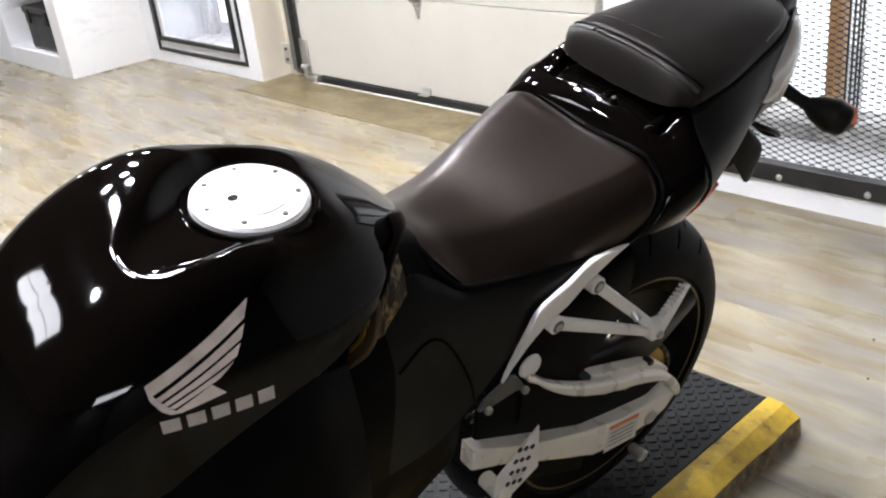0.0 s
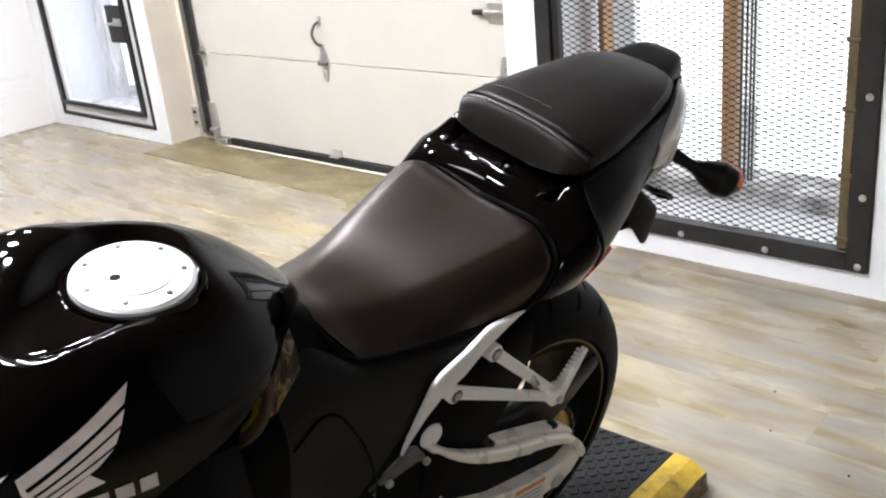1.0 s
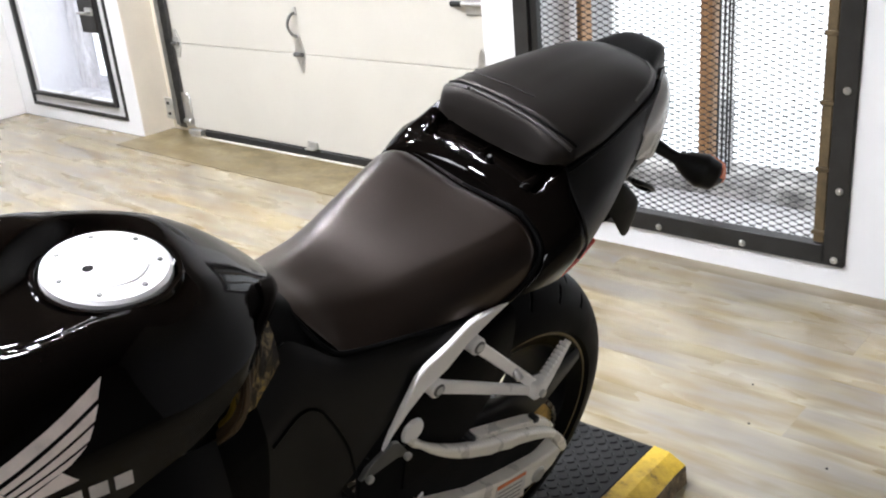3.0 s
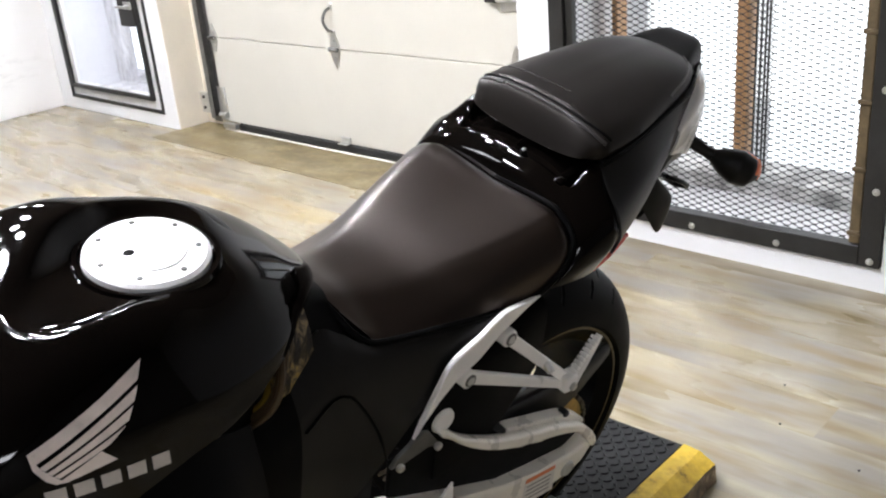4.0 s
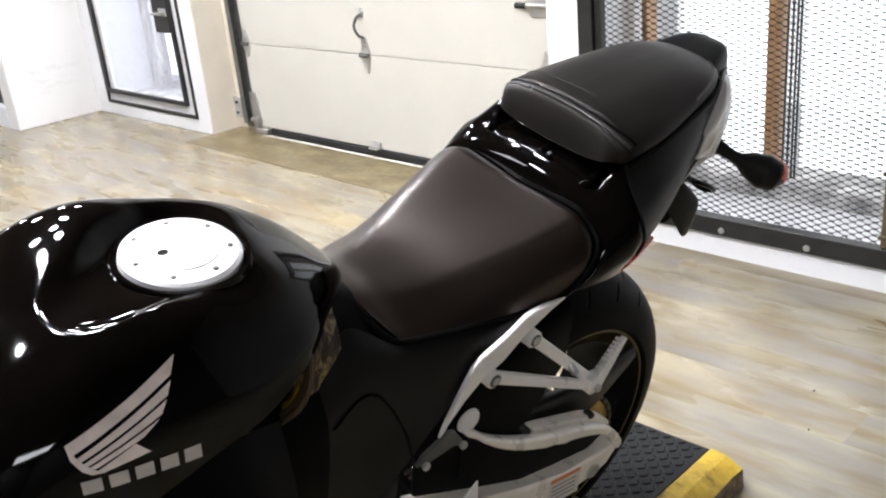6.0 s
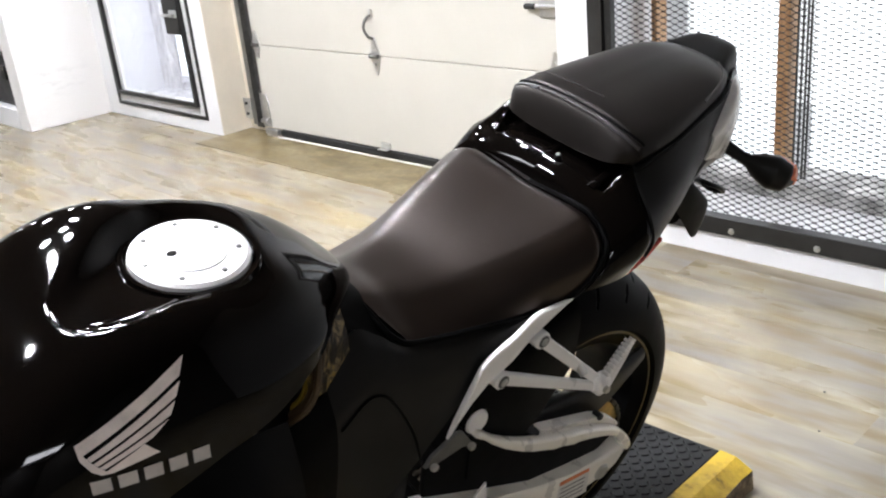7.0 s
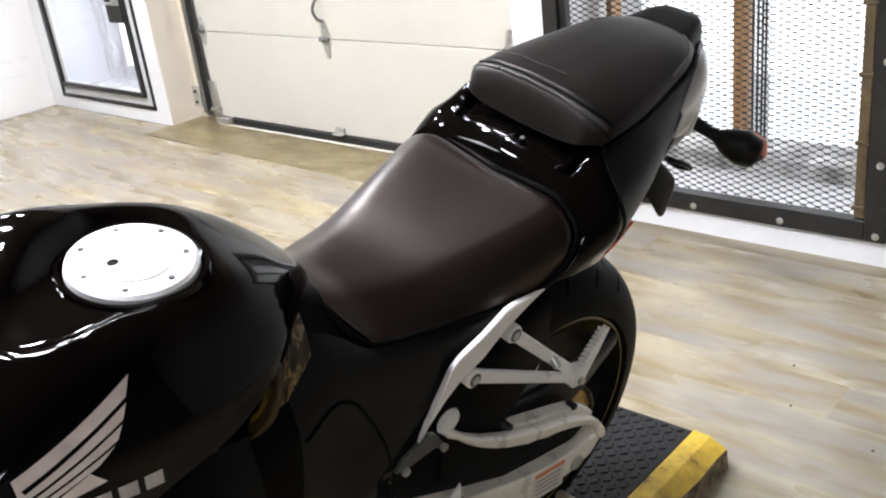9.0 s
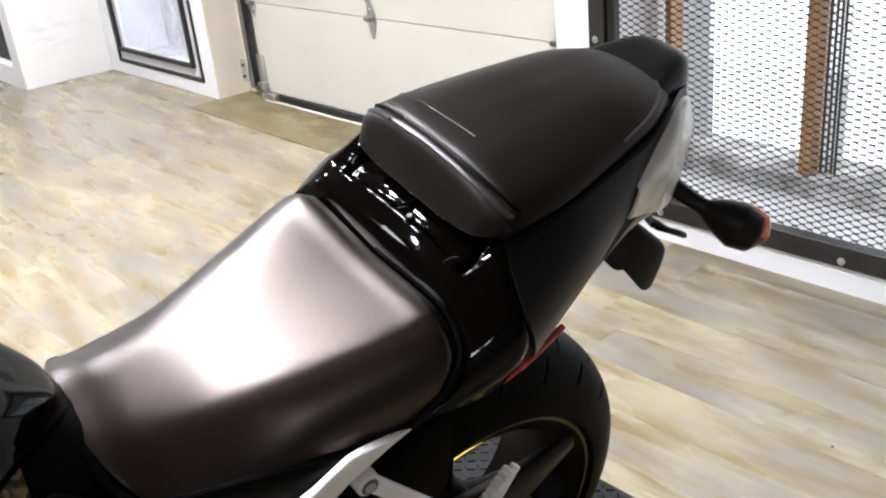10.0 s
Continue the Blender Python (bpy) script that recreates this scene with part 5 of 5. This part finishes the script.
for i, ((s0, v0), (s1, v1)) in enumerate(zip(path_pts, path_pts[1:])):
    off = 0.0055 if i % 2 else 0.0078
    ang = math.degrees(math.atan2(v1 - v0, -(s1 - s0)))
    for sg in (1, -1):
        lk = new("chain_link", link_me)
        lk.parent = chain
        lk.matrix_local = pose(SU + off * sg, -(s0 + s1) / 2, (v0 + v1) / 2, ang)
GU = [(0.30, [(SU - 0.016, 0.565), (SU + 0.006, 0.575), (SU + 0.018, 0.56), (SU + 0.022, 0.48)]),
      (0.14, [(SU - 0.016, 0.53), (SU + 0.004, 0.538), (SU + 0.015, 0.528), (SU + 0.02, 0.455)]),
      (0.02, [(SU - 0.016, 0.52), (SU + 0.002, 0.53), (SU + 0.013, 0.52), (SU + 0.016, 0.47)]),
      (-0.06, [(SU - 0.018, 0.522), (SU - 0.006, 0.53), (SU + 0.006, 0.524), (SU + 0.008, 0.5)]),
      (-0.105, [(SU - 0.018, 0.524), (SU - 0.01, 0.53), (SU - 0.002, 0.526), (SU, 0.512)])]
part("chain_guard", loft(GU, 5, 4, both=False, thick=0.004, close=False), PLASTIC, bike, "black chain guard with a scuffed tip", 50)

# swingarm: arched brace, lower beam and axle block
sw = part("swingarm", bmesh.new(), ALLOY, bike, "silver alloy swingarm with an arched brace")
bm = bmesh.new()
ARCH = [(0.376, 0.655), (0.366, 0.656), (0.327, 0.619), (0.256, 0.574), (0.18, 0.540), (0.112, 0.516), (0.056, 0.488), (0.022, 0.464), (0.002, 0.438), (-0.014, 0.412), (-0.004, 0.403), (0.012, 0.424), (0.042, 0.462), (0.106, 0.493), (0.174, 0.516), (0.25, 0.549), (0.313, 0.592), (0.354, 0.632), (0.374, 0.648)]
bm.free()
bm = plate(ARCH, 0.114, 0.133, 0.004, 3)
me = mesh_from(bm, "swingarm", 50)
me.materials.append(ALLOY)
sw.data = me
BEAM = [(-0.012, 0.421), (-0.018, 0.405), (0.008, 0.372), (0.03, 0.363), (0.072, 0.360), (0.16, 0.366), (0.19, 0.372), (0.25, 0.409), (0.313, 0.445), (0.40, 0.492), (0.46, 0.52), (0.46, 0.562), (0.40, 0.532), (0.307, 0.486), (0.213, 0.442), (0.13, 0.425), (0.05, 0.411), (0.01, 0.414)]
part("chain_guide", plate([(0.36, 0.462), (0.313, 0.441), (0.25, 0.405), (0.20, 0.373), (0.205, 0.348), (0.26, 0.372), (0.33, 0.41), (0.37, 0.435)], 0.112, 0.12, 0.002), DARK, sw, "black lower chain guide")
part("lower_beam", plate(BEAM, 0.095, 0.127, 0.006), ALLOY, sw, "", 50)
part("far_beam", plate(BEAM, -0.19, -0.16, 0.006), ALLOY, sw, "", 50)
part("brace_web", plate([(0.36, 0.62), (0.28, 0.575), (0.18, 0.53), (0.05, 0.48), (0.0, 0.43), (0.06, 0.4), (0.26, 0.44), (0.44, 0.5), (0.44, 0.62)], 0.096, 0.104, 0.001), DARK, sw)
part("upper_pad", plate([(0.215, 0.559), (0.165, 0.541), (0.09, 0.514), (0.05, 0.496), (0.012, 0.462), (0.03, 0.455), (0.12, 0.497), (0.2, 0.533)], 0.094, 0.1135, 0.003, 4), ALLOY, sw)
bm = bmesh.new()
cyl(bm, AX + Vector((-0.1, 0, 0)), AX + Vector((0.175, 0, 0)), 0.016, None, 20, 0.003)
part("axle", bm, CHROME, sw)
bm = bmesh.new()
cyl(bm, (0.125, -0.083, 0.325), (0.155, -0.083, 0.325), 0.009, 0.012, 16, 0.002)
part("stand_bobbin", bm, CHROME, sw)
for s, v in ((0.228, 0.562), (0.07, 0.508)):
    bm = bmesh.new()
    cyl(bm, (0.1, -s, v), (0.118, -s, v), 0.0065, None, 14, 0.0025)
    part("rubber_plug", bm, SEAL, sw)
part("warning_label", plate([(0.16, 0.424), (0.088, 0.413), (0.082, 0.352), (0.163, 0.362)], 0.1272, 0.1278, 0), LABEL_WHITE, sw, "white warning label with an orange heading")
part("label_heading", plate([(0.16, 0.424), (0.088, 0.413), (0.087, 0.405), (0.16, 0.415)], 0.1279, 0.1282, 0), LABEL_ORANGE, sw)
for k in range(4):
    z = 0.400 - 0.01 * k
    part("print_bar", plate([(0.155, z + 0.006), (0.095, z - 0.003), (0.095, z - 0.006), (0.155, z + 0.003)], 0.1279, 0.1282, 0), LABEL_GREY, sw)


def bar(bm, p, q, w0, w1, t):
    """A flat bar from p to q, w0 to w1 wide and t thick, with broken edges."""
    p, q = Vector(p), Vector(q)
    d = (q - p).normalized()
    side = Vector((1, 0, 0)) - d * d.x
    side.normalize()
    up = d.cross(side)
    prof = ((-0.5, -0.32), (-0.42, -0.5), (0.42, -0.5), (0.5, -0.32), (0.5, 0.32), (0.42, 0.5), (-0.42, 0.5), (-0.5, 0.32))
    ends = [[bm.verts.new(e + up * a * w + side * c * t) for a, c in prof] for e, w in ((p, w0), (q, w1))]
    for i in range(8):
        bm.faces.new((ends[0][i], ends[0][(i + 1) % 8], ends[1][(i + 1) % 8], ends[1][i]))
    bm.faces.new(list(reversed(ends[0])))
    bm.faces.new(ends[1])


# passenger footrest bracket, folded peg
fb = part("footrest_bracket", bmesh.new(), SILVER, bike, "silver V-shaped passenger footrest bracket")
bm = bmesh.new()
bar(bm, (0.150, -0.302, 0.803), (0.183, -0.194, 0.697), 0.0175, 0.0155, 0.009)
bar(bm, (0.156, -0.376, 0.776), (0.182, -0.205, 0.694), 0.0185, 0.0135, 0.009)
box(bm, 0.174, 0.196, -0.209, -0.183, 0.682, 0.71, 0.004)
me = mesh_from(bm, "footrest_bracket", 50)
me.materials.append(SILVER)
fb.data = me
for s, v, u in ((0.302, 0.803, 0.15), (0.376, 0.776, 0.156)):
    bm = bmesh.new()
    cyl(bm, (u - 0.015, -s, v), (u + 0.010, -s, v), 0.0125, None, 24, 0.002)
    b = part("boss", bm, SILVER, fb)
    bm = bmesh.new()
    cyl(bm, (u + 0.009, -s, v), (u + 0.0115, -s, v), 0.0092, None, 18, 0.001)
    sb = part("socket_bolt", bm, TRACK, fb, "grey recessed socket bolt")
    bm = bmesh.new()
    cyl(bm, (u + 0.0112, -s, v), (u + 0.0124, -s, v), 0.006, None, 14, 0.0006)
    part("bolt_head", bm, CHROME, sb)
bm = bmesh.new()
cyl(bm, (0.19, -0.196, 0.694), (0.201, -0.196, 0.694), 0.006, None, 12, 0.001)
part("pivot_pin", bm, CHROME, fb)
bm = bmesh.new()
cyl(bm, (0.165, -0.235, 0.742), (0.185, -0.235, 0.73), 0.006, None, 10, 0.001)
part("stop_pin", bm, CHROME, fb)
P0, P1 = Vector((0.187, -0.192, 0.69)), Vector((0.184, -0.138, 0.75))
peg = part("folded_peg", bmesh.new(), SILVER, bike, "folded-up silver passenger footpeg with a toothed edge")
bm = bmesh.new()
d = (P1 - P0)
tube(bm, [tuple(P0), tuple(P0 + d * 0.5), tuple(P1)], [0.012, 0.0095, 0.006], 12, 5, flat=(0.8, 1.0))
me = mesh_from(bm, "folded_peg")
me.materials.append(SILVER)
peg.data = me
nrm = Vector((0, d.z, -d.y)).normalized()
for k in range(9):
    c = P0 + d * (0.22 + 0.085 * k) - nrm * (0.0105 - 0.0005 * k)
    bm = bbox(-0.006, 0.006, -0.0028, 0.0028, -0.0045, 0.0045, 0.0008, m=Matrix.Translation(c) @ pose(0, 0, 0, math.degrees(math.atan2(d.z, d.y))))
    part("tooth", bm, SILVER, peg)

# rider's heel plate, footrest and frame details
HP = [(0.385, 0.604), (0.374, 0.515), (0.42, 0.487), (0.455, 0.5), (0.452, 0.545)]
hp = part("heel_plate", plate(HP, 0.166, 0.170, 0.001), SILVER, bike, "perforated silver heel plate")
for a in range(4):
    for b in range(3):
        s, v = 0.394 + 0.012 * b + 0.005 * a, 0.57 - 0.02 * a + 0.004 * b
        bm = bmesh.new()
        cyl(bm, (0.1695, -s, v), (0.1712, -s, v), 0.0042, None, 12)
        part("hole", bm, SEAL, hp)
bm = bmesh.new()
tube(bm, [(0.15, -0.46, 0.47), (0.19, -0.455, 0.47), (0.25, -0.45, 0.47)], [0.014, 0.012, 0.011], 12, 5)
cyl(bm, (0.13, -0.44, 0.5), (0.178, -0.44, 0.5), 0.013, None, 14, 0.003)
part("rider_footpeg", bm, ALLOY, bike, "silver rider footpeg")
bm = bmesh.new()
cyl(bm, (0.118, -0.367, 0.668), (0.124, -0.367, 0.668), 0.0195, 0.0185, 28, 0.0015)
part("pivot_plug", bm, SILVER, bike, "round silver pivot cover")
bm = plate([(0.466, 0.648), (0.455, 0.662), (0.413, 0.682), (0.402, 0.677), (0.386, 0.652), (0.392, 0.646), (0.402, 0.650), (0.452, 0.644)], 0.126, 0.133, 0.0015)
part("pivot_plate", bm, TRACK, bike, "dull grey pivot plate")
for s, v in ((0.458, 0.654), (0.393, 0.654)):
    bm = bmesh.new()
    cyl(bm, (0.138, -s, v), (0.145, -s, v), 0.006, None, 14, 0.0015)
    part("frame_bolt", bm, CHROME, bike)
# dark inner fender over the tyre
bm = loft([(0.36, [(0, 0.74), (0.07, 0.73), (0.105, 0.69), (0.108, 0.54)]),
           (0.25, [(0, 0.76), (0.08, 0.75), (0.108, 0.72), (0.11, 0.57)]),
           (0.16, [(0, 0.775), (0.08, 0.77), (0.105, 0.75), (0.107, 0.66)])], 4, 4, close=False, thick=0.003)
part("inner_fender", bm, DARK, bike)
# side stand
bm = bmesh.new()
tube(bm, [(0.12, -0.6, 0.34), (0.2, -0.56, 0.2), (0.268, -0.53, 0.135)], 0.012, 10, 4)
box(bm, 0.245, 0.3, -0.56, -0.5, 0.117, 0.127, 0.003)
part("side_stand", bm, DARK, bike, "black side stand")

# ---------------------------------------------------------------- floor planks
PW, PL = 0.152, 1.22
rng = random.Random(4)
bm = bbox(-PL / 2 + 0.0001, PL / 2 - 0.0001, -PW / 2 + 0.0001, PW / 2 - 0.0001, -0.004, 0.0)
pl_me = mesh_from(bm, "plank")
pl_me.materials.append(PLANK)
rows_n = int((YF - (-1.2)) / PW) + 1
count = 0
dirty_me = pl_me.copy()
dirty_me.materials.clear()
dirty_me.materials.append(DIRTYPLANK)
rest, dirty_rest = bmesh.new(), bmesh.new()
for r in range(rows_n + 14):
    y = YF - 0.01 - PW * (r + 0.5)
    if y - PW / 2 < YB:
        continue
    off = rng.random() * PL
    x = XL - off + PL / 2
    while x - PL / 2 < XR:
        lo, hi = max(x - PL / 2, XL), min(x + PL / 2, XR)
        if hi - lo > 0.02:
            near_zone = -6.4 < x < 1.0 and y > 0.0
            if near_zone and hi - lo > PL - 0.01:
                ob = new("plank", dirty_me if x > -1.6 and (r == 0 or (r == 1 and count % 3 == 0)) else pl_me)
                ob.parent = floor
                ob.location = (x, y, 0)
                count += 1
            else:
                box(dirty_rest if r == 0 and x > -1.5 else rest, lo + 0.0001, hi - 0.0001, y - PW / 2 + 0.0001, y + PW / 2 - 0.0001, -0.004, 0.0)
        x += PL
tagged(part("plank_rest", rest, PLANK, floor), kind="stuff")
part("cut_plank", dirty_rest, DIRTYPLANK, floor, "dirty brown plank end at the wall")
th = bbox(PIL - 0.015, PIR + 0.3, 2.765, YD + 0.02, -0.0005, 0.0028, 0.001)
for vert in th.verts:
    if vert.co.y < 2.8:
        vert.co.y -= 0.022 * (vert.co.x - PIL)
part("threshold_board", th, THRESH, floor, "dirty brown strip before the garage door")
for x, y in ((-0.634, 2.026), (-0.7, 2.2), (-3.1, 2.66), (-0.42, 1.95)):
    bm = bmesh.new()
    cyl(bm, (x, y, 0.0), (x + 0.002, y, 0.003), 0.0035, 0.0015, 7)
    tagged(part("crumb", bm, SEAL if x > -3 else WHITE_PANEL), "tiny dark crumb on the vinyl floor", "crumb", "floor crumbs")
